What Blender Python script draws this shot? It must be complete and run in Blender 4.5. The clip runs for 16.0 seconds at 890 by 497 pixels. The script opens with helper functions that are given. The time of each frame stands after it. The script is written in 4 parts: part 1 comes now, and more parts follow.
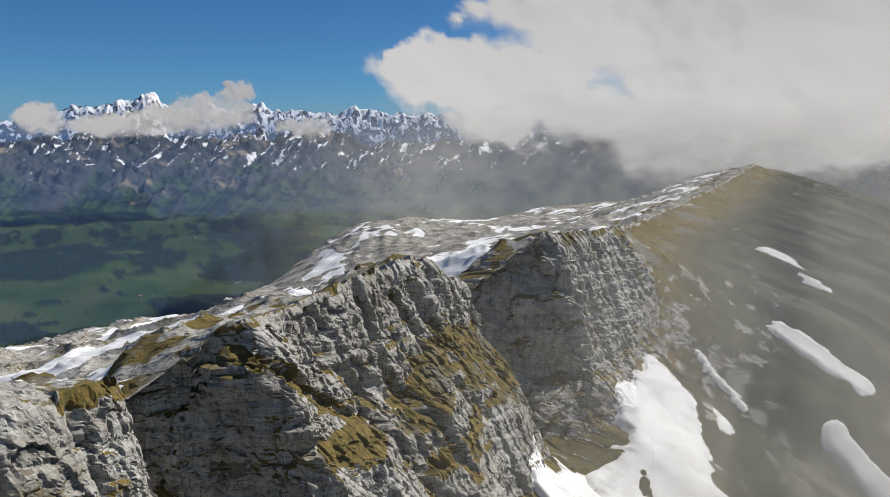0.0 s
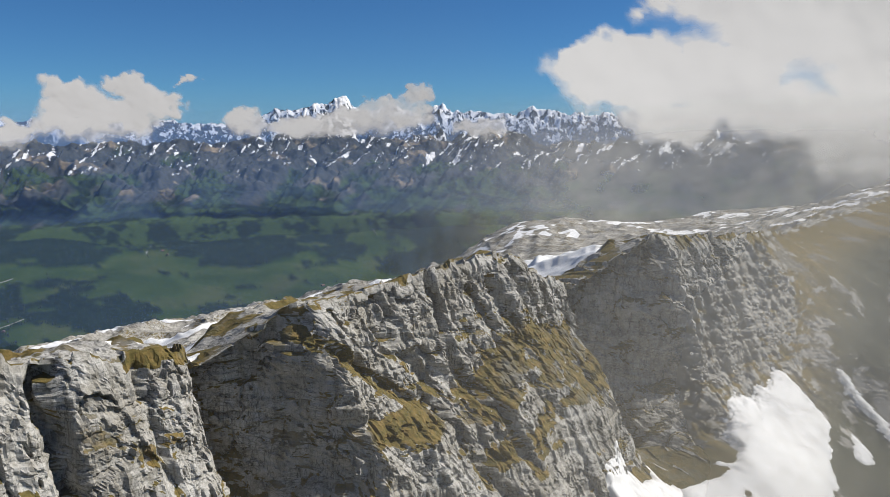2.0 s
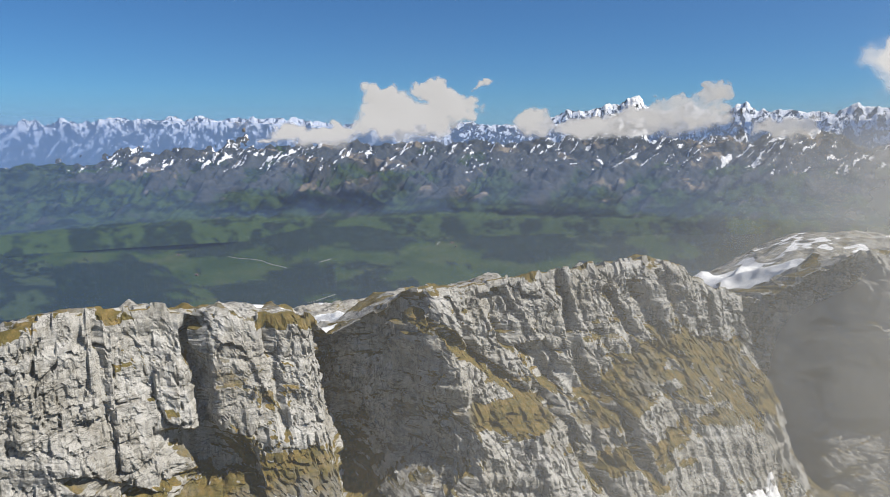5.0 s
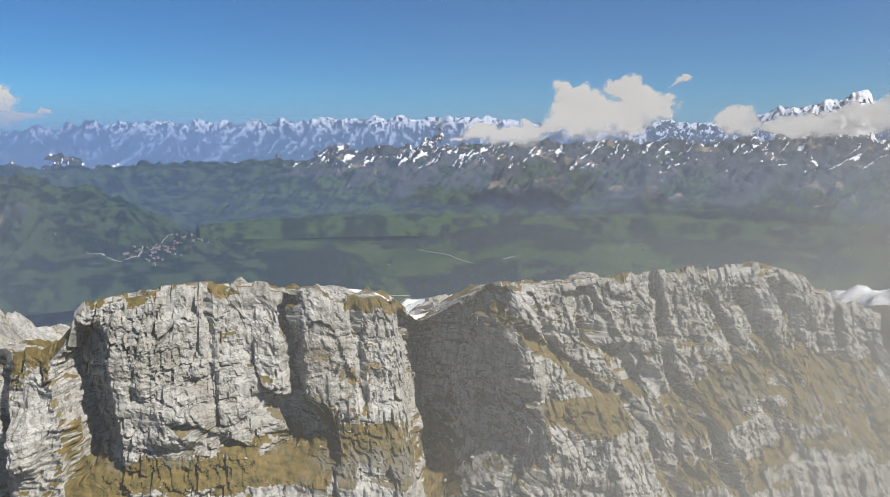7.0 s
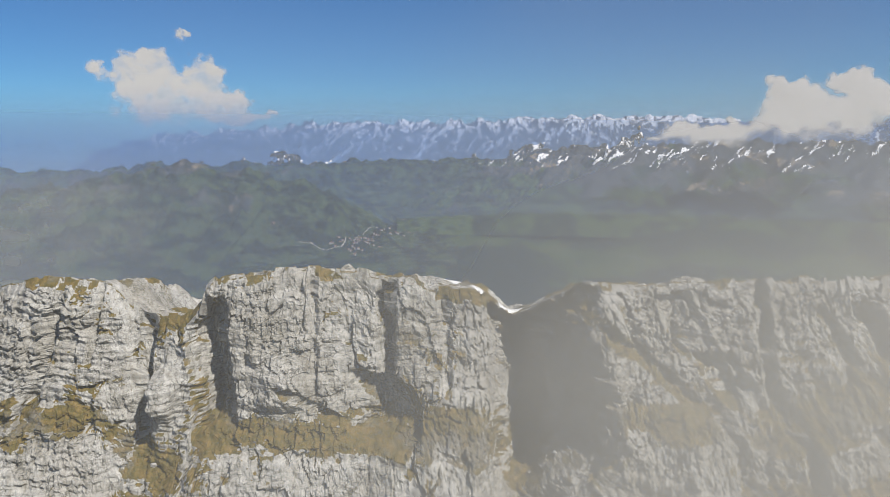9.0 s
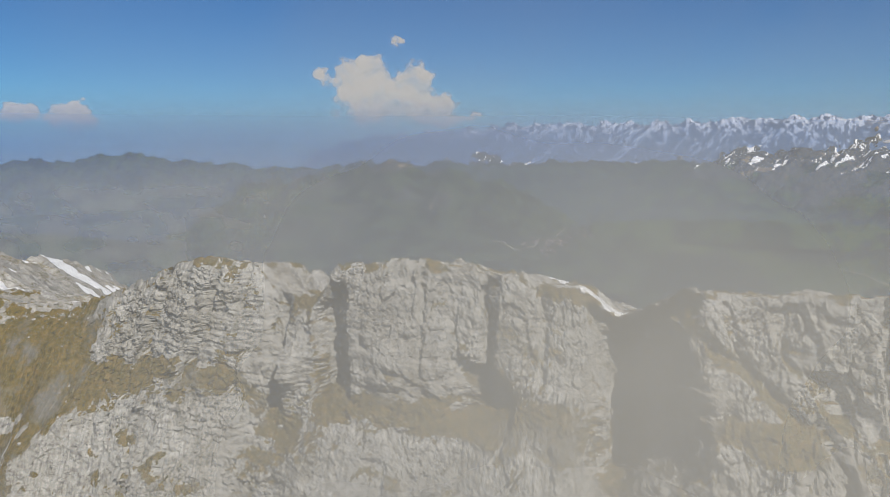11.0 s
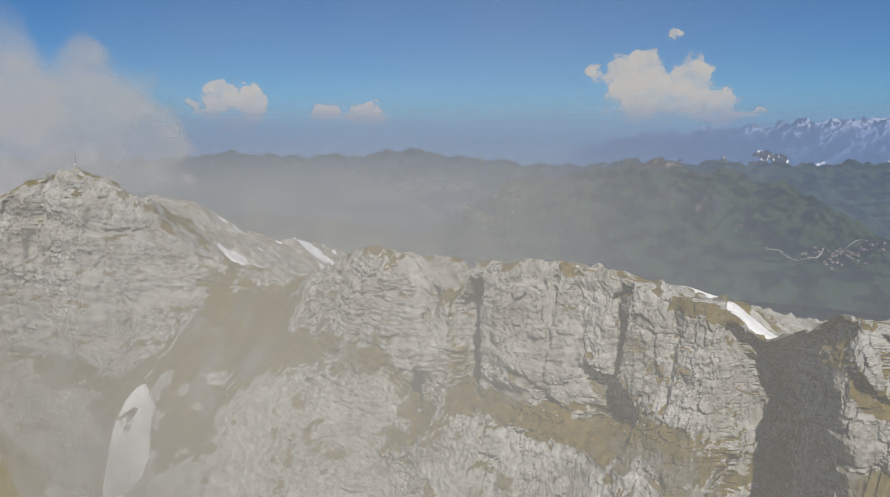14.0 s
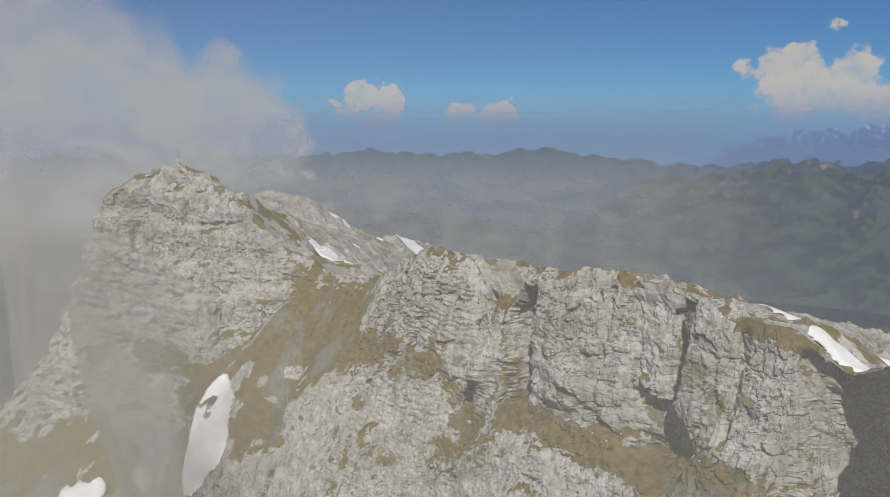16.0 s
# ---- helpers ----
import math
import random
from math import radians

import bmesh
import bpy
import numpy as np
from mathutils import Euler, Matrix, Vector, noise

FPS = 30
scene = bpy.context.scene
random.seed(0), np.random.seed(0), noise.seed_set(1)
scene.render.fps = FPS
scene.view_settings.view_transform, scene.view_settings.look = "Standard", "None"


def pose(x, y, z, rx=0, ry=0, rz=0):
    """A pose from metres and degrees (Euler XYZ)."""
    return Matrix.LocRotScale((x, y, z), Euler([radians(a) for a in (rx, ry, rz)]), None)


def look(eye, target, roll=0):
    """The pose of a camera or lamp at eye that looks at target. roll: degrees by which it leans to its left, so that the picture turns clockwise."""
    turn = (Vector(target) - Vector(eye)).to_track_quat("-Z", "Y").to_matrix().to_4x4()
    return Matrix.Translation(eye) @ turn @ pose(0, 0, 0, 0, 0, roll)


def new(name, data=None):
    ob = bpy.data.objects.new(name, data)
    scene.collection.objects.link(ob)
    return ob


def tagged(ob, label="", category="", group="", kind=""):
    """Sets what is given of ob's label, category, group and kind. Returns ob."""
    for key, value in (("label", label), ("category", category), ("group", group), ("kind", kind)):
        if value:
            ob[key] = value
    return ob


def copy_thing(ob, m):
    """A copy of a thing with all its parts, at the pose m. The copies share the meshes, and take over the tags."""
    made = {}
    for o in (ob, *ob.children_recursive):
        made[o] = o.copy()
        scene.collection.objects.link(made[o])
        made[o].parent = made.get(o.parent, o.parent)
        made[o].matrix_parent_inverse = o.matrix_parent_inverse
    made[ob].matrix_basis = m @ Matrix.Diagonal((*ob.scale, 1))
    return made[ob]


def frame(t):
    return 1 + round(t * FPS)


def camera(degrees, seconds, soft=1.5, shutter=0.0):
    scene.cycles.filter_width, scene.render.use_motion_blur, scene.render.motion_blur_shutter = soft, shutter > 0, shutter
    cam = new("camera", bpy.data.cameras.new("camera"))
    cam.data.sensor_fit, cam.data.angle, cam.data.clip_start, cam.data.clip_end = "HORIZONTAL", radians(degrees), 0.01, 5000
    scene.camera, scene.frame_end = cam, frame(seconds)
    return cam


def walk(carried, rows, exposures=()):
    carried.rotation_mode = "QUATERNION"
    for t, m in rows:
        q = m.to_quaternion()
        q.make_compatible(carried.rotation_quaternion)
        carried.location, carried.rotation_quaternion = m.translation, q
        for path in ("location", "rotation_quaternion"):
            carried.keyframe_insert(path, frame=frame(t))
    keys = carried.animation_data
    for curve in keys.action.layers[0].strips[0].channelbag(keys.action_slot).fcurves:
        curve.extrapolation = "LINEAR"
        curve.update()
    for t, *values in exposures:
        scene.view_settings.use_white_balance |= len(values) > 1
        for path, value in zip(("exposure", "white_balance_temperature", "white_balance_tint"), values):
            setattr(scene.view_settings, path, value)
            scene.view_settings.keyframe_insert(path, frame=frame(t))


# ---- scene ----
cam = camera(64.0, 16.0, soft=0.55)
METRES, EYE, TILT, LEAN, TURN = 150.0, 400.0, -9.3, 0.0, 0.0
ROWS = [
    (0.0, 0.0, 0.0, 0.0, 0.0, 0.0, -0.0),
    (0.5, 0.0312, -0.0038, -0.0012, 3.43, -0.03, -0.53),
    (1.0, 0.063, -0.006, -0.0022, 6.99, -0.07, -1.06),
    (1.5, 0.0958, -0.0071, -0.0031, 10.55, -0.14, -1.55),
    (2.0, 0.129, -0.0069, -0.0037, 14.1, -0.23, -2.02),
    (2.5, 0.1623, -0.0053, -0.0035, 17.71, -0.36, -2.54),
    (3.0, 0.1949, -0.0014, -0.0032, 21.56, -0.49, -3.07),
    (3.5, 0.2273, 0.0042, -0.0018, 25.47, -0.72, -3.64),
    (4.0, 0.2584, 0.0121, 0.0002, 29.32, -1.0, -4.22),
    (6.5, 0.4033, 0.0775, 0.0112, 48.56, -2.98, -6.8),
    (7.0, 0.4292, 0.0956, 0.0146, 52.4, -3.48, -7.17),
    (7.5, 0.4542, 0.115, 0.0179, 56.26, -3.96, -7.51),
    (8.0, 0.4776, 0.1358, 0.0217, 60.14, -4.51, -7.87),
    (10.5, 0.5703, 0.2602, 0.041, 80.4, -7.47, -8.99),
    (11.0, 0.5831, 0.2862, 0.0458, 84.44, -8.09, -9.15),
    (11.5, 0.5938, 0.3169, 0.0515, 88.8, -8.88, -9.16),
    (12.0, 0.5991, 0.3466, 0.0571, 92.77, -9.54, -9.14),
    (12.5, 0.6001, 0.3742, 0.0633, 96.39, -10.15, -9.1),
    (13.0, 0.596, 0.3996, 0.0684, 99.5, -10.69, -9.07),
    (13.5, 0.5879, 0.4259, 0.0722, 102.72, -11.16, -8.96),
    (14.0, 0.5733, 0.4528, 0.0765, 106.09, -11.73, -8.82),
    (14.5, 0.5538, 0.4769, 0.0794, 108.65, -12.13, -8.64),
    (15.0, 0.5348, 0.4984, 0.0802, 111.22, -12.42, -8.59),
    (15.5, 0.5139, 0.5161, 0.0844, 113.91, -12.95, -8.35),
    (16.0, 0.4847, 0.5333, 0.0867, 116.98, -13.46, -8.25),
]
walk(cam, [(t, pose(0, 0, EYE, TILT, LEAN, TURN) @ pose(METRES * x, METRES * y, METRES * z, 90 + pitch, roll, yaw)) for t, x, y, z, yaw, pitch, roll in ROWS],
     [(0.0, 0.24), (4.0, 0.52), (7.0, 0.58), (10.5, 0.28), (12.5, 0.2), (14.5, 0.14), (16.0, 0.06)])

# ---- world, sun ----
SUN_AZ, SUN_EL = 66.0, 47.0          # degrees clockwise from +y, and above the horizon
world = bpy.data.worlds.new("world")
scene.world = world
world.use_nodes = True
wn = world.node_tree.nodes
sky = wn.new("ShaderNodeTexSky")
sky.sky_type, sky.sun_disc = "NISHITA", False
sky.sun_elevation, sky.sun_rotation = radians(SUN_EL), radians(SUN_AZ)
sky.altitude, sky.air_density, sky.dust_density, sky.ozone_density = 2000, 1.0, 0.0, 3.0
wn["Background"].inputs["Strength"].default_value = 0.042
tint = wn.new("ShaderNodeMix")
tint.data_type, tint.blend_type = "RGBA", "MULTIPLY"
tint.inputs[0].default_value, tint.inputs[7].default_value = 1.0, (0.52, 1.0, 1.44, 1)
world.node_tree.links.new(sky.outputs[0], tint.inputs[6])
world.node_tree.links.new(tint.outputs[2], wn["Background"].inputs["Color"])
sun = new("sun", bpy.data.lights.new("sun", "SUN"))
sun.data.energy, sun.data.angle, sun.data.color = 5.0, radians(0.5), (1.0, 0.95, 0.87)
sa, se = radians(SUN_AZ), radians(SUN_EL)
sun.matrix_world = look((math.sin(sa) * math.cos(se) * 900, math.cos(sa) * math.cos(se) * 900, 400 + math.sin(se) * 900), (0, 0, 400))


# ---- noise on arrays ----
def hash3(ix, iy, iz, seed=0):
    h = (ix.astype(np.int64) * 374761393 + iy.astype(np.int64) * 668265263 + iz.astype(np.int64) * 2147483647 + seed * 144665) & 0xFFFFFFFF
    h = ((h ^ (h >> 13)) * 1274126177) & 0xFFFFFFFF
    h = ((h ^ (h >> 16)) * 2246822519) & 0xFFFFFFFF
    return ((h ^ (h >> 15)) & 0xFFFFFF) / 16777216.0


def vnoise(x, y, z, seed=0):
    """Smooth value noise, -1 to 1."""
    x, y, z = np.broadcast_arrays(np.asarray(x, float), np.asarray(y, float), np.asarray(z, float))
    fx, fy, fz = np.floor(x), np.floor(y), np.floor(z)
    tx, ty, tz = x - fx, y - fy, z - fz
    tx, ty, tz = (t * t * t * (t * (t * 6 - 15) + 10) for t in (tx, ty, tz))
    ix, iy, iz = fx.astype(np.int64), fy.astype(np.int64), fz.astype(np.int64)
    out = 0.0
    for dx in (0, 1):
        for dy in (0, 1):
            for dz in (0, 1):
                w = (tx if dx else 1 - tx) * (ty if dy else 1 - ty) * (tz if dz else 1 - tz)
                out = out + w * hash3(ix + dx, iy + dy, iz + dz, seed)
    return out * 2 - 1


def fbm(x, y, z, octaves=4, seed=0, gain=0.5):
    out, amp, f = 0.0, 1.0, 1.0
    for k in range(octaves):
        out = out + amp * vnoise(x * f, y * f, z * f, seed + k)
        amp, f = amp * gain, f * 2.03
    return out


def ridged(x, y, z, octaves=5, seed=0, gain=0.5):
    out, amp, f, w = 0.0, 1.0, 1.0, 1.0
    for k in range(octaves):
        n = (1 - np.abs(vnoise(x * f, y * f, z * f, seed + k))) ** 2
        out = out + amp * n * w
        w = np.clip(n * 1.6, 0, 1)
        amp, f = amp * gain, f * 2.07
    return out


def cells(x, y, seed=0):
    """Voronoi on arrays: a random value for each cell and the distance to its edge."""
    fx, fy = np.floor(x), np.floor(y)
    d1 = np.full(np.shape(x), 9.0)
    d2 = d1.copy()
    val = np.zeros(np.shape(x))
    zero = np.zeros(np.shape(x), np.int64)
    for ox in (-1, 0, 1):
        for oy in (-1, 0, 1):
            cx, cy = (fx + ox).astype(np.int64), (fy + oy).astype(np.int64)
            px = cx + 0.15 + 0.7 * hash3(cx, cy, zero, seed)
            py = cy + 0.15 + 0.7 * hash3(cx, cy, zero, seed + 7)
            d = 0.3 * np.hypot(px - x, py - y) + 0.7 * np.maximum(np.abs(px - x), np.abs(py - y))
            nearer = d < d1
            d2 = np.where(nearer, d1, np.minimum(d2, d))
            val = np.where(nearer, hash3(cx, cy, zero, seed + 13), val)
            d1 = np.where(nearer, d, d1)
    return val * 2 - 1, d2 - d1


def smooth(a, b, x):
    t = np.clip((x - a) / (b - a), 0, 1)
    return t * t * (3 - 2 * t)


def grid_mesh(name, xyz, closed=False, attributes=None, flat=False):
    """A mesh from an array of rows x columns x 3, with named float attributes for the points."""
    r, c = xyz.shape[:2]
    idx = np.arange(r * c).reshape(r, c)
    if closed:
        idx = np.concatenate([idx, idx[:, :1]], 1)
    quads = np.stack([idx[:-1, :-1], idx[:-1, 1:], idx[1:, 1:], idx[1:, :-1]], -1).reshape(-1, 4)
    if "thickness" in (attributes or {}):      # no empty air
        quads = quads[(np.broadcast_to(attributes["thickness"], (r, c)).reshape(-1)[quads] > 0.003).any(1)]
    me = bpy.data.meshes.new(name)
    me.vertices.add(r * c)
    me.vertices.foreach_set("co", xyz.reshape(-1).astype(np.float32))
    me.loops.add(quads.size)
    me.loops.foreach_set("vertex_index", quads.reshape(-1).astype(np.int32))
    me.polygons.add(len(quads))
    me.polygons.foreach_set("loop_start", np.arange(0, quads.size, 4, dtype=np.int32))
    me.update(calc_edges=True)
    me.polygons.foreach_set("use_smooth", np.full(len(quads), not flat))
    for key, value in (attributes or {}).items():
        a = me.attributes.new(key, "FLOAT", "POINT")
        a.data.foreach_set("value", np.broadcast_to(value, (r, c)).reshape(-1).astype(np.float32))
    return me


# ---- materials ----
def nodes_of(name):
    m = bpy.data.materials.new(name)
    m.use_nodes = True
    return m, m.node_tree.nodes, m.node_tree.links


def ramp(nodes, links, fac, stops):
    r = nodes.new("ShaderNodeValToRGB")
    while len(r.color_ramp.elements) < len(stops):
        r.color_ramp.elements.new(0.5)
    for e, (p, c) in zip(r.color_ramp.elements, stops):
        e.position, e.color = p, (*c, 1)
    links.new(fac, r.inputs[0])
    return r.outputs[0]


def noise_tex(nodes, links, coord, scale, detail=6, rough=0.6, stretch=(1, 1, 1)):
    mp = nodes.new("ShaderNodeMapping")
    mp.inputs["Scale"].default_value = stretch
    links.new(coord, mp.inputs[0])
    n = nodes.new("ShaderNodeTexNoise")
    n.inputs["Scale"].default_value, n.inputs["Detail"].default_value, n.inputs["Roughness"].default_value = scale, detail, rough
    links.new(mp.outputs[0], n.inputs["Vector"])
    return n.outputs[0]


def mix(nodes, links, fac, a, b, blend="MIX"):
    m = nodes.new("ShaderNodeMix")
    m.data_type, m.blend_type = "RGBA", blend
    for sock, v in ((m.inputs[0], fac), (m.inputs[6], a), (m.inputs[7], b)):
        if isinstance(v, (int, float)):
            sock.default_value = v
        elif isinstance(v, tuple):
            sock.default_value = (*v, 1)
        else:
            links.new(v, sock)
    return m.outputs[2]


def maths(nodes, links, op, a, b=0.0, clamp=False):
    m = nodes.new("ShaderNodeMath")
    m.operation, m.use_clamp = op, clamp
    for sock, v in zip(m.inputs, (a, b)):
        if isinstance(v, (int, float)):
            sock.default_value = v
        else:
            links.new(v, sock)
    return m.outputs[0]


def attr(nodes, key):
    a = nodes.new("ShaderNodeAttribute")
    a.attribute_name = key
    return a.outputs["Fac"]


def coords(nodes):
    return nodes.new("ShaderNodeTexCoord").outputs["Object"]


def bump(nodes, links, height, strength, distance, bsdf):
    b = nodes.new("ShaderNodeBump")
    b.inputs["Strength"].default_value, b.inputs["Distance"].default_value = strength, distance
    links.new(height, b.inputs["Height"])
    links.new(b.outputs[0], bsdf.inputs["Normal"])


def rock_material():
    m, n, l = nodes_of("limestone_with_grass")
    bsdf = n["Principled BSDF"]
    co = coords(n)
    fine = noise_tex(n, l, co, 1.6, 8, 0.7, (1, 1, 0.45))
    broad = noise_tex(n, l, co, 0.09, 5, 0.6)
    stone = ramp(n, l, fine, [(0.22, (0.215, 0.208, 0.192)), (0.42, (0.375, 0.367, 0.344)), (0.72, (0.465, 0.456, 0.432))])
    stain = ramp(n, l, broad, [(0.35, (0.72, 0.70, 0.66)), (0.6, (1.0, 1.0, 1.0))])
    stone = mix(n, l, 1.0, stone, stain, "MULTIPLY")
    for scale, stretch, width, dark in ((0.8, (0.3, 0.3, 1.5), 0.024, 0.34), (0.55, (1.7, 1.7, 0.28), 0.024, 0.30), (1.5, (0.5, 0.5, 1.3), 0.03, 0.5), (1.1, (0.22, 0.22, 1.7), 0.03, 0.42), (1.3, (1.5, 1.5, 0.35), 0.026, 0.5)):
        gap = maths(n, l, "ABSOLUTE", maths(n, l, "SUBTRACT", noise_tex(n, l, co, scale, 3, 0.5, stretch), 0.5))
        line = ramp(n, l, gap, [(0.0, (dark, dark, dark * 0.97)), (width, (1.0, 1.0, 1.0))])
        here = ramp(n, l, noise_tex(n, l, co, 0.33 * scale, 2, 0.5), [(0.45, (0.0, 0.0, 0.0)), (0.58, (1.0, 1.0, 1.0))])
        stone = mix(n, l, here, stone, mix(n, l, 1.0, stone, line, "MULTIPLY"))
    streak = ramp(n, l, noise_tex(n, l, co, 0.5, 6, 0.65, (1.6, 1.6, 0.22)), [(0.36, (0.70, 0.685, 0.645)), (0.52, (1.0, 1.0, 1.0))])
    stone = mix(n, l, 1.0, stone, streak, "MULTIPLY")
    turf = ramp(n, l, noise_tex(n, l, co, 0.7, 7, 0.7), [(0.3, (0.052, 0.042, 0.016)), (0.45, (0.105, 0.087, 0.030)), (0.56, (0.150, 0.108, 0.036)), (0.75, (0.23, 0.168, 0.080))])
    scree = ramp(n, l, noise_tex(n, l, co, 1.1, 6, 0.7), [(0.3, (0.09, 0.088, 0.08)), (0.7, (0.22, 0.215, 0.198))])
    turf = mix(n, l, ramp(n, l, noise_tex(n, l, co, 0.06, 6, 0.65), [(0.52, (0.0, 0.0, 0.0)), (0.62, (0.8, 0.8, 0.8))]), turf, scree)
    heath = ramp(n, l, noise_tex(n, l, co, 0.22, 8, 0.72), [(0.3, (0.022, 0.024, 0.014)), (0.5, (0.05, 0.052, 0.028)), (0.72, (0.115, 0.11, 0.085))])
    turf = mix(n, l, attr(n, "slope"), turf, heath)
    ragged = maths(n, l, "MULTIPLY", maths(n, l, "SUBTRACT", noise_tex(n, l, co, 1.5, 5, 0.7), 0.5), 1.7)
    cover = ramp(n, l, maths(n, l, "ADD", attr(n, "grass"), ragged), [(0.42, (0.0, 0.0, 0.0)), (0.58, (1.0, 1.0, 1.0))])
    colour = mix(n, l, cover, stone, turf)
    l.new(colour, bsdf.inputs["Base Color"])
    bsdf.inputs["Roughness"].default_value = 0.95
    bsdf.inputs["Specular IOR Level"].default_value = 0.15
    bump(n, l, fine, 0.7, 0.35, bsdf)
    return m


def snow_material():
    m, n, l = nodes_of("old_snow")
    bsdf = n["Principled BSDF"]
    co = coords(n)
    dirt = noise_tex(n, l, co, 0.25, 6, 0.65)
    l.new(ramp(n, l, dirt, [(0.3, (0.54, 0.54, 0.54)), (0.6, (0.73, 0.74, 0.75))]), bsdf.inputs["Base Color"])
    bsdf.inputs["Roughness"].default_value = 0.7
    bump(n, l, noise_tex(n, l, co, 0.8, 5, 0.6), 0.4, 0.3, bsdf)
    return m


def valley_material():
    m, n, l = nodes_of("pasture_and_forest")
    bsdf = n["Principled BSDF"]
    co = coords(n)
    grass = ramp(n, l, noise_tex(n, l, co, 0.006, 6, 0.6), [(0.35, (0.020, 0.040, 0.013)), (0.5, (0.032, 0.055, 0.017)), (0.65, (0.050, 0.064, 0.026))])
    wood = ramp(n, l, noise_tex(n, l, co, 0.05, 6, 0.7), [(0.3, (0.005, 0.012, 0.010)), (0.7, (0.013, 0.025, 0.017))])
    l.new(mix(n, l, attr(n, "forest"), grass, wood), bsdf.inputs["Base Color"])
    bsdf.inputs["Roughness"].default_value = 1.0
    bsdf.inputs["Specular IOR Level"].default_value = 0.05
    return m


def range_material(name, woods_dark, woods_light):
    m, n, l = nodes_of(name)
    bsdf = n["Principled BSDF"]
    co = coords(n)
    rock = ramp(n, l, noise_tex(n, l, co, 0.02, 7, 0.65), [(0.3, (0.020, 0.026, 0.032)), (0.7, (0.062, 0.066, 0.066))])
    rock = mix(n, l, ramp(n, l, noise_tex(n, l, co, 0.007, 5, 0.6), [(0.58, (0, 0, 0)), (0.66, (1, 1, 1))]), rock, (0.19, 0.155, 0.11))
    green = ramp(n, l, noise_tex(n, l, co, 0.012, 7, 0.65), [(0.47, woods_dark), (0.53, woods_light)])
    c = mix(n, l, attr(n, "green"), rock, green)
    speck = maths(n, l, "MULTIPLY", maths(n, l, "SUBTRACT", noise_tex(n, l, co, 0.05, 8, 0.75), 0.5), 3.4)
    lying = maths(n, l, "MULTIPLY", maths(n, l, "SUBTRACT", maths(n, l, "ADD", attr(n, "snow"), speck), 0.45), 5.0, True)
    lying = maths(n, l, "MULTIPLY", lying, maths(n, l, "MULTIPLY", attr(n, "snow"), 6.0, True), True)
    c = mix(n, l, lying, c, (0.70, 0.71, 0.73))
    l.new(c, bsdf.inputs["Base Color"])
    bsdf.inputs["Roughness"].default_value = 0.95
    bsdf.inputs["Specular IOR Level"].default_value = 0.1
    return m


def droplets(n, l, colour, lean=0.12):
    """Scattering by droplets: light from above, whichever side of the sheet it falls on."""
    g = n.new("ShaderNodeNewGeometry")
    both = n.new("ShaderNodeAddShader")
    for i, (kind, z) in enumerate((("ShaderNodeBsdfDiffuse", 1.0), ("ShaderNodeBsdfTranslucent", -1.0))):
        v = n.new("ShaderNodeVectorMath")
        v.operation = "MULTIPLY_ADD"
        v.inputs[1].default_value, v.inputs[2].default_value = (lean, lean, lean), (0, 0, z)
        l.new(g.outputs["Normal"], v.inputs[0])
        u = n.new("ShaderNodeVectorMath")
        u.operation = "NORMALIZE"
        l.new(v.outputs[0], u.inputs[0])
        b = n.new(kind)
        b.inputs["Color"].default_value = (*colour, 1)
        l.new(u.outputs[0], b.inputs["Normal"])
        l.new(b.outputs[0], both.inputs[i])
    return both.outputs[0]


def clear_mix(n, l, amount, shader):
    ms = n.new("ShaderNodeMixShader")
    l.new(amount, ms.inputs[0])
    l.new(n.new("ShaderNodeBsdfTransparent").outputs[0], ms.inputs[1])
    l.new(shader, ms.inputs[2])
    l.new(ms.outputs[0], n["Material Output"].inputs["Surface"])


def vapour_material(name, colour, grain=0.0, size=0.02):
    """Thin haze or mist: the attribute 'thickness' says how much of it there is."""
    m, n, l = nodes_of(name)
    n.remove(n["Principled BSDF"])
    a = attr(n, "thickness")
    if grain:
        wisp = noise_tex(n, l, coords(n), size, 5, 0.55)
        wisp = maths(n, l, "MULTIPLY_ADD", wisp, 2 * grain)
        wisp.node.inputs[2].default_value = 1 - grain
        a = maths(n, l, "MULTIPLY", a, wisp, True)
    clear_mix(n, l, a, droplets(n, l, colour))
    return m


def cloud_material(name, colour, size, ragged=1.9, relief=0.2):
    """Cloud: a billowing skin, partly lit as a surface and partly as droplets, with a ragged edge."""
    m, n, l = nodes_of(name)
    n.remove(n["Principled BSDF"])
    up = n.new("ShaderNodeCombineXYZ")
    up.inputs[2].default_value = 1.0
    skin, fog = n.new("ShaderNodeBsdfDiffuse"), n.new("ShaderNodeBsdfDiffuse")
    for b in (skin, fog):
        b.inputs["Color"].default_value = (*colour, 1)
    l.new(up.outputs[0], fog.inputs["Normal"])
    body = n.new("ShaderNodeMixShader")
    body.inputs[0].default_value = 0.87
    l.new(skin.outputs[0], body.inputs[1])
    l.new(fog.outputs[0], body.inputs[2])
    puff = noise_tex(n, l, coords(n), size, 8, 0.58)
    thick = attr(n, "thickness")
    bump(n, l, puff, relief, 0.3 / size, skin)
    a = maths(n, l, "ADD", thick, maths(n, l, "MULTIPLY", maths(n, l, "SUBTRACT", puff, 0.52), ragged))
    a = maths(n, l, "MULTIPLY", a, maths(n, l, "MULTIPLY", thick, 2.5, True), True)
    clear_mix(n, l, a, body.outputs[0])
    return m


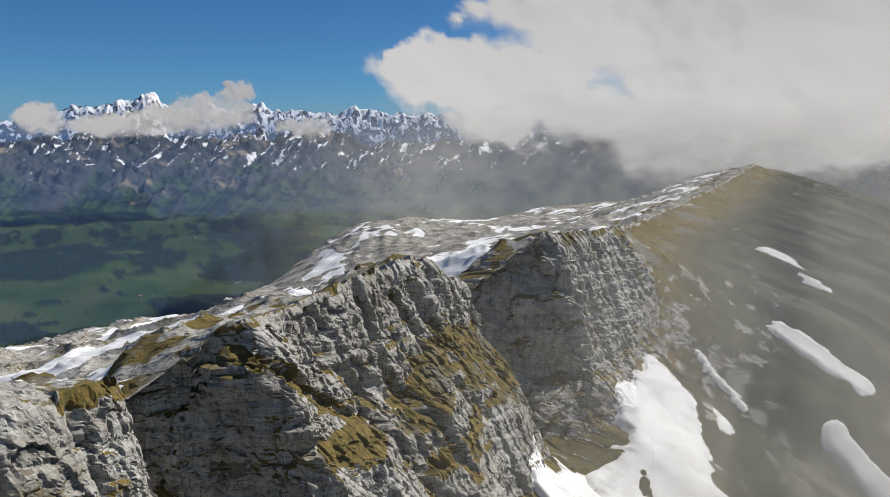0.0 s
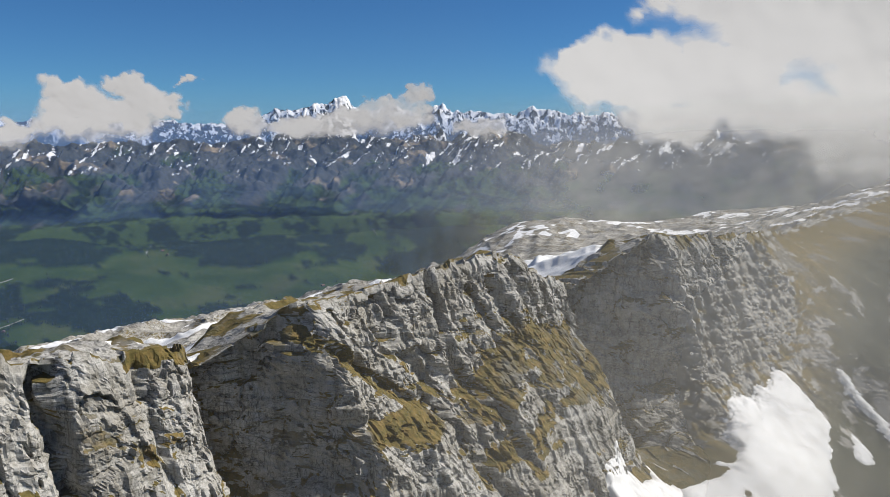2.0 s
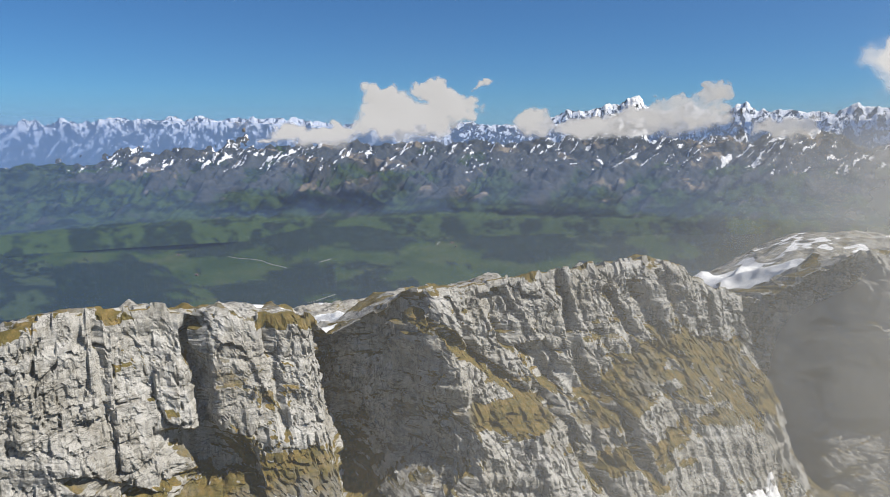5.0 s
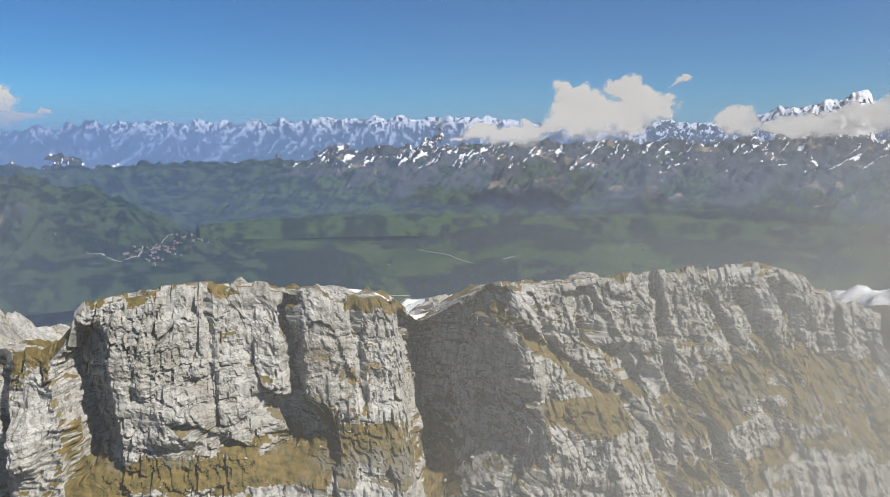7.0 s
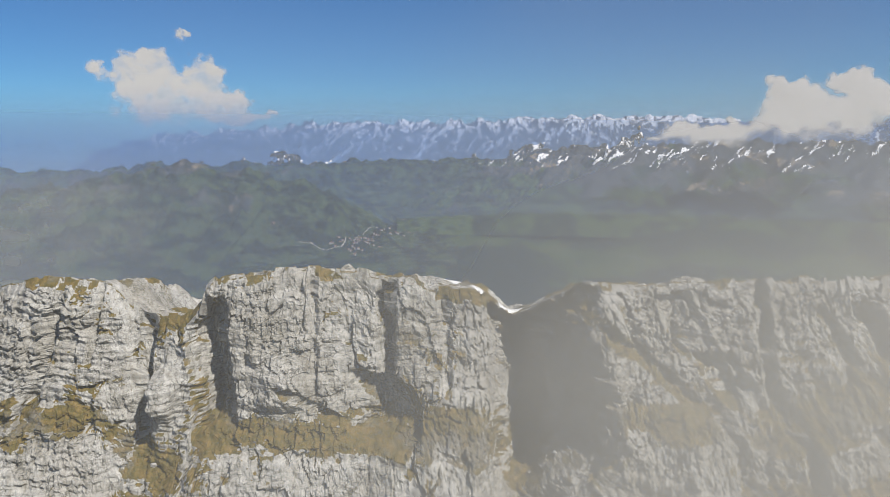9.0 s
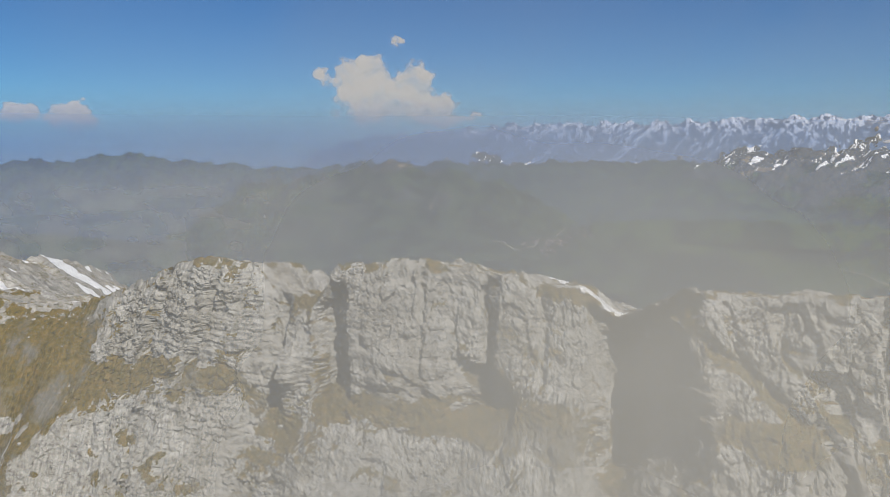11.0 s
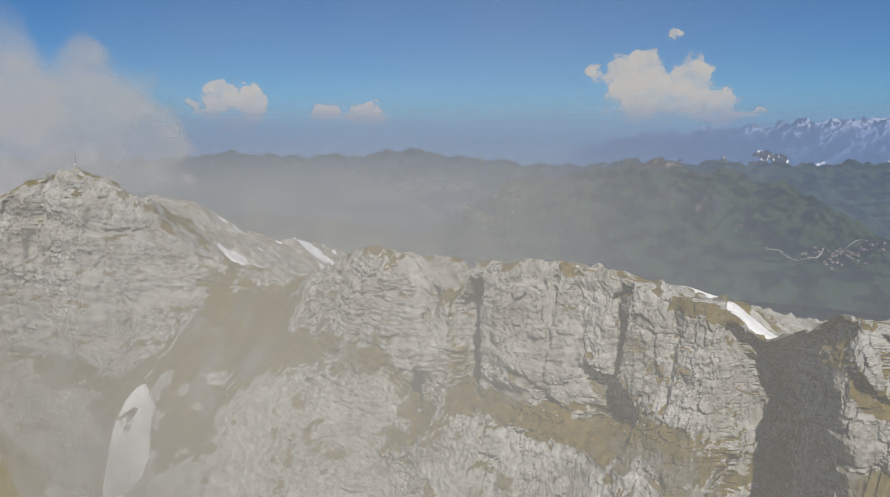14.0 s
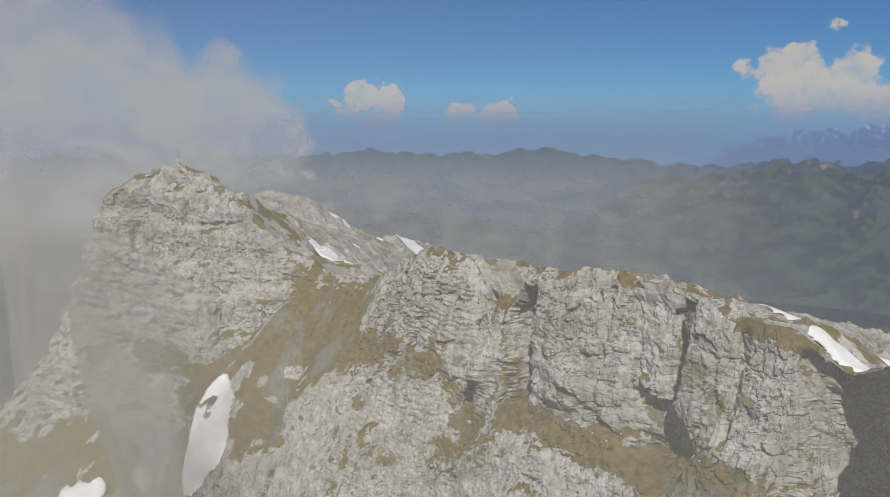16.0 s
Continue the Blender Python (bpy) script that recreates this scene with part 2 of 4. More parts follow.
ROCK, SNOW, VALLEY = rock_material(), snow_material(), valley_material()
RANGE = range_material("wooded_flank", (0.009, 0.017, 0.013), (0.032, 0.050, 0.024))
FLANK = range_material("scrub_flank", (0.009, 0.018, 0.013), (0.034, 0.058, 0.020))

# ---- the ridge: a crest line and the profile swept along it ----
CREST = [(-260, -340, 285), (-165, -225, 305), (-118, -168, 332), (-100, -143, 360), (-97, -135, 380), (-101, -126, 385), (-107, -112, 389), (-112, -93, 379), (-119, -76, 360), (-121, -58, 353), (-112, -40, 354), (-97, -22, 361), (-84, -8, 368), (-74, 4, 373),
         (-68, 18, 372.5), (-65, 23, 366), (-60, 30, 366.5), (-57, 36, 374), (-53, 45, 375.5), (-50, 61, 374.5), (-43, 72, 372), (-39, 81, 371), (-42, 89, 365), (-31, 97, 372.5),
         (-16, 125, 374), (-4.5, 149, 374), (2, 165, 366), (9, 176, 362), (26, 188, 373), (56, 235, 368), (86, 331, 357), (168, 452, 364), (297, 686, 370), (450, 950, 330)]
# along the crest's y: drop and reach of the upper wall, of the ledge under it, and of the lower wall
UPPER = [(-330, 26, 30), (-160, 30, 26), (-143, 38, 22), (-130, 54, 19), (-112, 56, 19), (-86, 46, 24), (-72, 20, 18), (-60, 8, 12), (-38, 8, 12), (-16, 18, 8), (40, 25, 8), (64, 25, 8), (68, 22, 8), (82, 18, 7),
         (98, 18, 6), (126, 20, 7), (140, 16, 6), (155, 12, 4), (168, 10, 4), (187, 38, 12), (232, 34, 14), (270, 12, 22), (320, 7, 25), (1000, 7, 25)]
LEDGE = [(-330, 8, 12), (-112, 5, 6), (-86, 7, 9), (-72, 20, 22), (-60, 24, 28), (-38, 22, 22), (-14, 9, 9), (40, 6, 4.5), (68, 6, 4.5), (82, 9, 6), (98, 6, 5), (126, 5, 5),
         (140, 8, 9), (155, 15, 14), (168, 16, 14), (187, 4, 4), (232, 6, 6), (270, 14, 22), (320, 9, 30), (1000, 9, 30)]
LOWER = [(-330, 20, 14), (-112, 16, 10), (-62, 26, 14), (-28, 26, 16), (-14, 34, 18), (60, 36, 17), (98, 34, 16), (126, 26, 14), (155, 18, 10), (187, 8, 8),
         (232, 10, 12), (270, 16, 24), (320, 12, 40), (1000, 12, 40)]
# clefts in the face: y and drop where one begins and ends, half width, depth
CLEFTS = [(65.4, 1, 65.9, -23, 1.2, 5.5), (65.5, -18, 66, -27, 3.6, 6), (99, -5, 115, -20, 1.2, 1.8), (124.5, 1, 126, -18, 0.8, 3), (127, -19, 131.5, -34, 1.1, 3),
          (117, -20, 125, -38, 1.3, 2.8), (103, -2, 107, -12, 0.8, 2), (134, -5, 139, -14, 0.9, 2.4), (161, 1, 161, -12, 0.8, 2.5), (93, -24, 95, -46, 2.6, 4.5)]
CLEFTS += [(190, -22, 191, -33, 2.6, 3.5), (202, -6, 206, -38, 1.2, 2.6), (216, 0, 219, -36, 1.4, 3), (24, 1, 26, -22, 1.6, 4), (10, -4, 6, -24, 1.2, 2.4), (16.2, 1, 16.6, -12, 0.5, 2.2),
           (21.5, 1, 22.6, -8, 0.5, 1.6), (-4, 1, -9, -20, 1.3, 3), (-120, 0, -122, -40, 1.6, 3), (-140, 0, -143, -40, 1.6, 3), (53, -2, 54, -20, 0.7, 1.3), (75, -1, 76, -16, 0.7, 1.5)]
# wedge-shaped recesses: y and drop where one begins and ends, half width towards small and large y, depth
WEDGES = [(88, 4, 91.5, -28, 6.5, 11.5, 13), (176.5, 4, 181, -46, 7, 13.5, 17), (33.5, -4, 35.5, -24, 2.2, 5, 8), (110, -2, 113, -11, 1.6, 4, 3.2), (116, -12, 120, -19, 2.5, 5, 3.5),
          (139, -4, 142, -12, 1.6, 4, 3), (48, -20, 56, -25, 1.5, 3, 2.2), (146, -2, 150, -12, 1.4, 3.5, 2.6), (-90, -27, -86, -38, 2, 3.5, 4)]
# buttresses standing out: y, drop, half width, half height, how far
BULGES = [(101, -11, 4.2, 10, 4.6), (106, -25, 9, 8, 2.5), (79.5, -21, 5, 6, 2.0), (28, -13, 2.4, 4, 4.5), (50, -20, 5, 4, 2.4), (190, -18, 6, 16, 2.2), (166, -24, 6, 8, 3.5)]
HUMPS = [(-55, 640, 20, 85), (-280, -205, 85, 88), (-195, -175, 35, 42)]      # bare knolls on the dip slope: x, y, height, radius


def crest_line(step):
    k = np.array(CREST, float)
    s = np.concatenate([[0], np.cumsum(np.hypot(*np.diff(k[:, :2], axis=0).T))])
    fine = np.arange(0, s[-1], 0.5)
    p = np.stack([np.interp(fine, s, k[:, i]) for i in range(3)], 1)

    def soften(a, sigma):
        r = int(3 * sigma / 0.5)
        w = np.exp(-0.5 * (np.arange(-r, r + 1) * 0.5 / sigma) ** 2)
        return np.convolve(np.pad(a, r, mode="reflect", reflect_type="odd"), w / w.sum(), "valid")
    line = np.stack([soften(p[:, i], 1.0) for i in range(3)], 1)
    base = np.stack([soften(p[:, i], 45) for i in range(2)], 1)
    t = np.gradient(base, axis=0)
    t /= np.hypot(t[:, 0], t[:, 1])[:, None]
    count = np.concatenate([[0], np.cumsum(0.5 / step(p[:, 1]))])[:-1]
    ss = np.interp(np.arange(0, count[-1]), count, fine)

    def get(a):
        return np.interp(ss, fine, a)
    return ss, np.stack([get(line[:, i]) for i in range(3)], 1), np.stack([get(t[:, 1]), get(-t[:, 0])], 1)


STEP = 0.40
S, LINE, NRM = crest_line(lambda y: np.where((y > 5) & (y < 165), 0.75 * STEP, np.where((y > -150) & (y < 215), STEP, np.where((y > -200) & (y < 330), 1.8 * STEP, 9 * STEP))))
YC = LINE[:, 1]


def table(rows, i):
    w = np.array(rows, float)
    return np.interp(YC, w[:, 0], w[:, i])


def sweep():
    d1, u1, d2, u2, d3, u3 = table(UPPER, 1), table(UPPER, 2), table(LEDGE, 1), table(LEDGE, 2), table(LOWER, 1), table(LOWER, 2)
    wob = vnoise(YC / 9, 0 * YC, 0 * YC, 2)
    d1, u2 = d1 + 1.6 * wob, u2 * (1 + 0.35 * vnoise(YC / 13, 3 + 0 * YC, 0 * YC, 2))
    o = np.zeros_like(YC)
    back = [np.interp(YC, [-300, -180, -125, -60, 0, 45, 72, 100, 330, 500], d) for d in ([8, 11, 26, 9, 13, 13, 10.5, 13, 12, 10], [20, 32, 62, 44, 40, 38, 32, 34, 42, 40], [40, 66, 125, 118, 118, 118, 112, 112, 101, 73])]     # drop of the dip slope at 40, 120 and 330 m
    knots = [(o - 620, -LINE[:, 2] - 30), (o - 330, -back[2]), (o - 120, -back[1]), (o - 40, -back[0]), (o - 5, o - 1.6), (o, o), (o + 0.9, o - 1.4), (u1, -d1), (u1 + u2, -d1 - d2),
             (u1 + u2 + u3, -d1 - d2 - d3), (u1 + u2 + u3 + 60, -d1 - d2 - d3 - 34), (u1 + u2 + u3 + 460, -LINE[:, 2] - 30)]
    counts = (14, 60, 60, 46, 10, 4, 84, 30, 70, 40, 16)
    rows = []
    for (ua, za), (ub, zb), k in zip(knots[:-1], knots[1:], counts):
        for i in range(k):
            rows.append((ua + (ub - ua) * i / k, za + (zb - za) * i / k))
    rows.append(knots[-1])
    return np.array([r[0] for r in rows]), np.array([r[1] for r in rows])


U, DZ = sweep()
YCG = np.broadcast_to(YC, U.shape)
REACH = table(UPPER, 2) + table(LEDGE, 2) + table(LOWER, 2)
face = smooth(-0.4, 1.6, U) * (1 - smooth(0, 14, U - REACH))
wall = smooth(0.0, 2.0, U) * (1 - smooth(-5, 9, U - REACH)) * np.where(YCG > 250, 0.35, 1.0) * (1 - 0.6 * smooth(-70, -60, YCG) * smooth(-18, -28, YCG))
X, Y, Z = LINE[:, 0] + NRM[:, 0] * U, LINE[:, 1] + NRM[:, 1] * U, LINE[:, 2] + DZ
warp = fbm(X / 10, Y / 10, Z / 10, 3, 5)
warp2 = fbm(X / 3, Y / 3, Z / 3, 2, 8)
cleft = np.zeros_like(U)
for y0, z0, y1, z1, half, depth in CLEFTS:
    near = (np.abs(YC - (y0 + y1) / 2) < abs(y1 - y0) / 2 + 6 * half + 4)
    yy, dd = YCG[:, near], DZ[:, near]
    t = (dd - z0) / (z1 - z0)
    mid = y0 + (y1 - y0) * t + 0.5 * half * warp[:, near]
    g = np.exp(-np.abs((yy - mid) / half) ** 2.6) * smooth(-0.12, 0.06, t) * (1 - smooth(0.9, 1.25, t))
    cleft[:, near] = np.maximum(cleft[:, near], depth * g)
for y0, z0, y1, z1, left, right, depth in WEDGES:
    near = (YC > min(y0, y1) - left - 4) & (YC < max(y0, y1) + right + 4)
    t = (DZ[:, near] - z0) / (z1 - z0)
    d = YCG[:, near] - (y0 + (y1 - y0) * t) - 0.5 * warp[:, near]
    g = np.clip(1 - np.where(d < 0, -d / left, d / right), 0, 1) ** 0.85 * smooth(-0.08, 0.06, t) * (1 - smooth(0.92, 1.3, t))
    cleft[:, near] = np.maximum(cleft[:, near], depth * g)
bulge = np.zeros_like(U)
for y0, z0, hy, hz, far in BULGES:
    bulge = np.maximum(bulge, far * np.exp(-np.abs((YCG - y0) / hy) ** 3 - np.abs((DZ - z0) / hz) ** 3))
big = fbm(X / 20, Y / 20, Z / 34, 4, 11)
bed = Z + 0.10 * S + 0.8 * warp                       # bedding dips gently along the ridge
blk1, e1 = cells(S / 4.6 + 0.35 * warp, bed / 8.0, 3)
blk2, e2 = cells(S / 1.5 + 0.25 * warp + 0.1 * bed, bed / 2.6 + 0.2 * warp2, 5)
blk3 = cells(S / 0.75 + 0.3 * warp2 + 0.2 * bed, bed / 1.15 + 0.3 * warp2, 6)[0]
flute = 1 - np.abs(vnoise(S / 1.1 + 0.12 * bed + 0.5 * warp, bed / 14, 0 * U, 14))
joint = -1.5 * (1 - smooth(0.0, 0.07, e1)) * smooth(-0.3, 0.4, warp2) - 0.85 * (1 - smooth(0.02, 0.12, e2)) * smooth(-0.2, 0.4, warp)
lower = smooth(12, 20, U)
push = wall * (1.2 * big + 0.7 * blk1 + (1 - 0.6 * lower) * ((0.26 + 0.2 * smooth(-0.2, 0.6, warp)) * blk2 + 0.2 * blk3 + joint) + lower * 0.75 * (flute - 0.6)) - face * cleft + wall * bulge
# leaning ribs and runnels
run = 1 - np.abs(vnoise((S + 0.5 * Z) / 2.9 + 0.35 * warp, bed / 30, 0 * U, 17))
push += wall * (1 - lower) * smooth(92, 102, YCG) * (0.9 + 0.5 * np.clip(big, -0.8, 0.8)) * (smooth(0.2, 0.95, run) - 0.6)
# thick beds stand out as narrow steps, thin ones as fine ledges
step_bed = (bed / 3.4) % 1.0
push += wall * 0.4 * (smooth(0.0, 0.75, step_bed) - smooth(0.85, 1.0, step_bed))
thin_bed = (bed / 1.25 + 0.3 * warp2) % 1.0
push += wall * (0.12 + 0.22 * smooth(45, 25, YCG) * smooth(-10, 5, YCG)) * (smooth(0.0, 0.7, thin_bed) - smooth(0.8, 1.0, thin_bed))
thick_bed = (bed / 10.5 + 0.12 * big) % 1.0
push += wall * smooth(-55, -75, YCG) * 2.6 * (smooth(0.0, 0.8, thick_bed) - smooth(0.88, 0.98, thick_bed))
X, Y = X + NRM[:, 0] * push, Y + NRM[:, 1] * push
out = 1 - wall
# the flanks of the clefts are broken too
deep = smooth(0.3, 2.5, cleft) * face
inward = U + push
flank = deep * (1.5 * fbm(inward / 7, bed / 10, 0 * U, 2, 37) + 1.0 * cells(inward / 3.2 + 0.3 * warp, bed / 7, 38)[0] + 0.4 * (1 - np.abs(vnoise(inward / 2.0, bed / 12, 0 * U, 40))))
X, Y = X - NRM[:, 1] * flank, Y + NRM[:, 0] * flank
karst = ridged(X / 11, Y / 11, 0 * X, 4, 21) - 0.7
swell = fbm(X / 38, Y / 38, 0 * X, 3, 23)
Z = Z + out * smooth(0, 7, np.abs(U)) * (np.where(U < 0, 2.0, 0.7) * karst + 1.5 * swell)
Z = Z + smooth(30, 300, -U) * 7 * fbm(X / 120, Y / 120, 0 * X, 3, 25)
for hx, hy, high, wide in HUMPS:
    Z = Z + high * np.exp(-((X - hx) ** 2 + (Y - hy) ** 2) / wide ** 2)
# ragged crest: broken blocks along the edge
edge = np.exp(-(U / 3.5) ** 2)
Z = Z + edge * (0.7 * cells(S / 2.2 + 0 * Z, U / 3, 9)[0] + 0.5 * cells(S / 5.5 + 0 * Z, 0 * Z, 10)[0])
P = np.stack([X, Y, Z], -1)


def normals(p):
    n = np.cross(np.gradient(p, axis=1), np.gradient(p, axis=0))
    n /= np.linalg.norm(n, axis=-1, keepdims=True) + 1e-9
    return n


base_n = normals(np.stack([X - NRM[:, 0] * (push - 1.2 * wall * big + face * cleft), Y - NRM[:, 1] * (push - 1.2 * wall * big + face * cleft), Z], -1))
flat = np.abs(normals(P)[..., 2]) * 0.35 + np.abs(base_n[..., 2]) * 0.65
tuft = fbm(X / 5, Y / 5, Z / 5, 4, 27)
RAMPS = [(98, -4, 112, -17, 1.8), (97, -20, 114, -22, 1.8), (122, -33, 152, -27, 2.2), (128, -20, 148, -15, 2.4), (146, -14, 166, -18, 5.5), (70, -22, 90, -24, 4.5), (38, -27, 66, -28, 2.4),
         (186, -26, 200, -20, 1.6), (-62, -16, -28, -12, 9), (-74, -40, -30, -36, 7), (12, -19, 30, -24, 3.5), (30, 0, 34, -24, 2.6), (90, -24, 96, -42, 3.5), (84, -1, 89, -8, 2.5),
         (-16, -20, 14, -24, 3.5), (68, -9, 74, -12, 1.6)]
ramp_grass = np.zeros_like(U)
for y0, z0, y1, z1, half in RAMPS:
    t = np.clip((YCG - y0) / (y1 - y0), 0, 1)
    ramp_grass = np.maximum(ramp_grass, np.exp(-((DZ - z0 - (z1 - z0) * t) / half) ** 2) * np.exp(-((YCG - y0 - (y1 - y0) * t) / 3.0) ** 2))
grass = smooth(0.58, 0.72, flat + 0.26 * tuft + np.where(YCG < 5, 0.5, 0.40) * ramp_grass)
grass *= np.where(U < 0, smooth(-55, -4, U) * smooth(0.05, 0.45, tuft + 0.3 * swell), 1.0)
grass = np.where((U > -9) & (U < 1), np.maximum(grass, smooth(0.0, 0.3, tuft - 0.3)), grass)
grass = np.where(U < -6, np.maximum(grass, 0.45 * smooth(-0.6, 0.4, tuft)), grass)
scree = smooth(30, 60, U) * smooth(0.0, 0.3, fbm(X / 25, Y / 25, 0 * X, 4, 29)) * np.where(YCG > 190, 0.4, 0.8)
grass = np.clip(np.maximum(grass, smooth(40, 70, U)) - scree, 0, 1)
ridge = new("mountain_ridge", grid_mesh("mountain_ridge", P, attributes={"grass": grass, "slope": smooth(150, 210, YCG) * smooth(16, 34, U)}, flat=True))
ridge.data.materials.append(ROCK)
tagged(ridge, "long grey limestone ridge with cliffs and grassy ledges", "mountain ridge", kind="structure")


# ---- snow on the ridge ----
def blurred(a, r):
    for axis in (0, 1):
        pad = [(r, r) if k == axis else (0, 0) for k in range(2)]
        c = np.cumsum(np.pad(a, pad, mode="edge"), axis=axis)
        n = a.shape[axis]
        first = np.take(c, np.arange(2 * r, 2 * r + n), axis=axis)
        c0 = np.concatenate([np.zeros_like(np.take(c, [0], axis=axis)), c], axis=axis)
        a = (first - np.take(c0, np.arange(0, n), axis=axis)) / (2 * r + 1)
    return a


P_SMOOTH = np.stack([blurred(blurred(P[..., i], 6), 6) for i in range(3)], -1)


def snow_field(name, label, mask, category="snow field", kind="stuff", lift=0.35, ground_points=None):
    """Snow lying on the ridge's own surface where mask is over zero, thinning out to its rim."""
    keep = mask > 0
    cell = keep[:-1, :-1] | keep[1:, :-1] | keep[:-1, 1:] | keep[1:, 1:]
    idx = np.arange(mask.size).reshape(mask.shape)
    quads = np.stack([idx[:-1, :-1], idx[:-1, 1:], idx[1:, 1:], idx[1:, :-1]], -1)[cell]
    used, inv = np.unique(quads, return_inverse=True)
    inv = inv.reshape(-1, 4)
    p = (P if ground_points is None else ground_points).reshape(-1, 3)[used].copy()
    m = mask.reshape(-1)[used]
    p[:, 2] += np.clip(m * 3.0, -0.8, 1.0) * lift
    me = bpy.data.meshes.new(name)
    me.from_pydata(p.tolist(), [], inv.tolist())
    me.polygons.foreach_set("use_smooth", np.ones(len(inv), bool))
    ob = new(name, me)
    me.materials.append(SNOW)
    return tagged(ob, label, category, kind=kind)


drift = np.where(YCG < 0, fbm(X / 9, Y / 14, 0 * X, 4, 34), fbm(X / 24, Y / 36, 0 * X, 5, 33))
amount = np.interp(YCG, [-200, -100, -20, 88, 95, 100, 160, 190, 260, 340, 460, 700], [-0.22, -0.22, -0.35, -0.6, -0.1, 0.12, 0.14, 0.02, -0.25, -0.35, -0.35, -0.42])
amount = amount - 0.25 * smooth(60, 300, -U) + 0.45 * np.exp(-((YCG - 395) / 70) ** 2) * np.exp(-(U / 30) ** 2)
amount = amount - np.where(YCG < 20, 0.9, 0.0) * smooth(-150, -90, U)
field = drift - 0.65 * (karst + 0.1) + amount + 0.12
back = np.where(U < -17 - 5 * tuft, field, -1.0)
snow_field("snow_field", "patchy old snow in the hollows of bare limestone karst", back)


def patch(label, x0, y0, x1, y1, half, seed, wander=0.5, tail=1.0, side=1, lift=0.7):
    """One tongue of snow between two places, its rim wandering."""
    dx, dy = x1 - x0, y1 - y0
    L = math.hypot(dx, dy)
    t = ((X - x0) * dx + (Y - y0) * dy) / L ** 2
    off = ((X - x0) * dy - (Y - y0) * dx) / L
    tt = np.clip(t, 0, 1)
    d = np.hypot(off, (t - tt) * L)
    w = half * (1 + (tail - 1) * tt)
    m = 1 - d / w + wander * fbm(X / (half * 1.1), Y / (half * 1.1), Z / 9, 4, seed)
    m = np.where((U * side > 3) & (d < 3 * half * max(tail, 1)), m, -1.0)
    return snow_field("snow_patch", label, m, "snow patch", kind="", lift=lift, ground_points=P_SMOOTH)


patch("broad white snow tongue below the cliff", 68, 211, 49, 146, 6.5, 101, 0.25, 3.4, 1, 1.8)
patch("small snow patch at the cliff's foot", 31, 163, 24, 136, 3.8, 102, 0.3, 1.8, 1, 1.6)
patch("oval snow patch on the grey mountain slope", 153, 336, 165, 309, 6.5, 103, 0.3, 1.0, 1, 1.3)
patch("long snow patch on the grey mountain slope", 124, 252, 145, 239, 5.5, 104, 0.3, 1.0, 1, 1.3)
patch("long snow patch low on the grey slope", 124, 212, 138, 197, 5.8, 105, 0.3, 1.0, 1, 1.3)
patch("narrow snow strip beside the snow tongue", 84, 226, 94, 217, 1.3, 106, 0.6)
patch("small snow blotch beside the snow tongue", 83, 207, 84, 202, 2.6, 109, 0.5)
patch("snow lying in the notch behind the crest", -56, 82, -46, 91, 5.5, 110, 0.4, 1.0, -1, 0.6)
patch("snow spot on the grassy saddle", -148, -78, -140, -75, 3.0, 111, 0.5, 1.0, -1)
patch("teardrop of snow in the summit gully", -75.5, -69.4, -62.5, -71.2, 4.6, 107, 0.12, 0.12, 1, 1.8)
patch("snow remnant under the summit wall", -55, -97, -49, -103, 2.6, 108, 0.35, 1.0, 1, 1.6)


# ---- the valley: one sheet to the horizon ----
HUB = (40.0, 25.0)


def polar(r, deg, hub=HUB):
    R, A = np.meshgrid(r, np.radians(deg), indexing="ij")
    return R, np.degrees(A), hub[0] - np.sin(A) * R, hub[1] + np.cos(A) * R


def valley_height(x, y):
    r = np.hypot(x - HUB[0], y - HUB[1])
    h = fbm(x / 640, y / 640, 0 * x, 4, 31, 0.4)
    return 20 + 48 * h * smooth(500, 1100, r) + 80 * smooth(1500, 2900, r) - 40 * smooth(0, -900, x) * smooth(1500, 400, np.abs(y - 500))


def woods(x, y):
    r = np.hypot(x - HUB[0], y - HUB[1])
    return fbm(x / 190, y / 170, 0 * x, 6, 41, 0.6) + 0.12 + 0.5 * smooth(1900, 1400, r) - 0.3 * smooth(2500, 2850, r)


deg = np.concatenate([np.linspace(-45, 158, 960), np.linspace(160, 314, 50)])
R, A, GX, GY = polar(30 + 4870 * np.linspace(0, 1, 215) ** 1.3, deg)
GZ = valley_height(GX, GY)
forest = smooth(0.0, 0.03, woods(GX, GY))
GZ2 = GZ + forest * (3 + 1.5 * vnoise(GX / 9, GY / 9, 0 * GX, 43))
ground = new("ground", grid_mesh("ground", np.stack([GX, GY, GZ2], -1), closed=True, attributes={"forest": forest}))
ground.data.materials.append(VALLEY)
tagged(ground, "wide green valley with pastures and dark spruce forest", "ground", kind="structure")


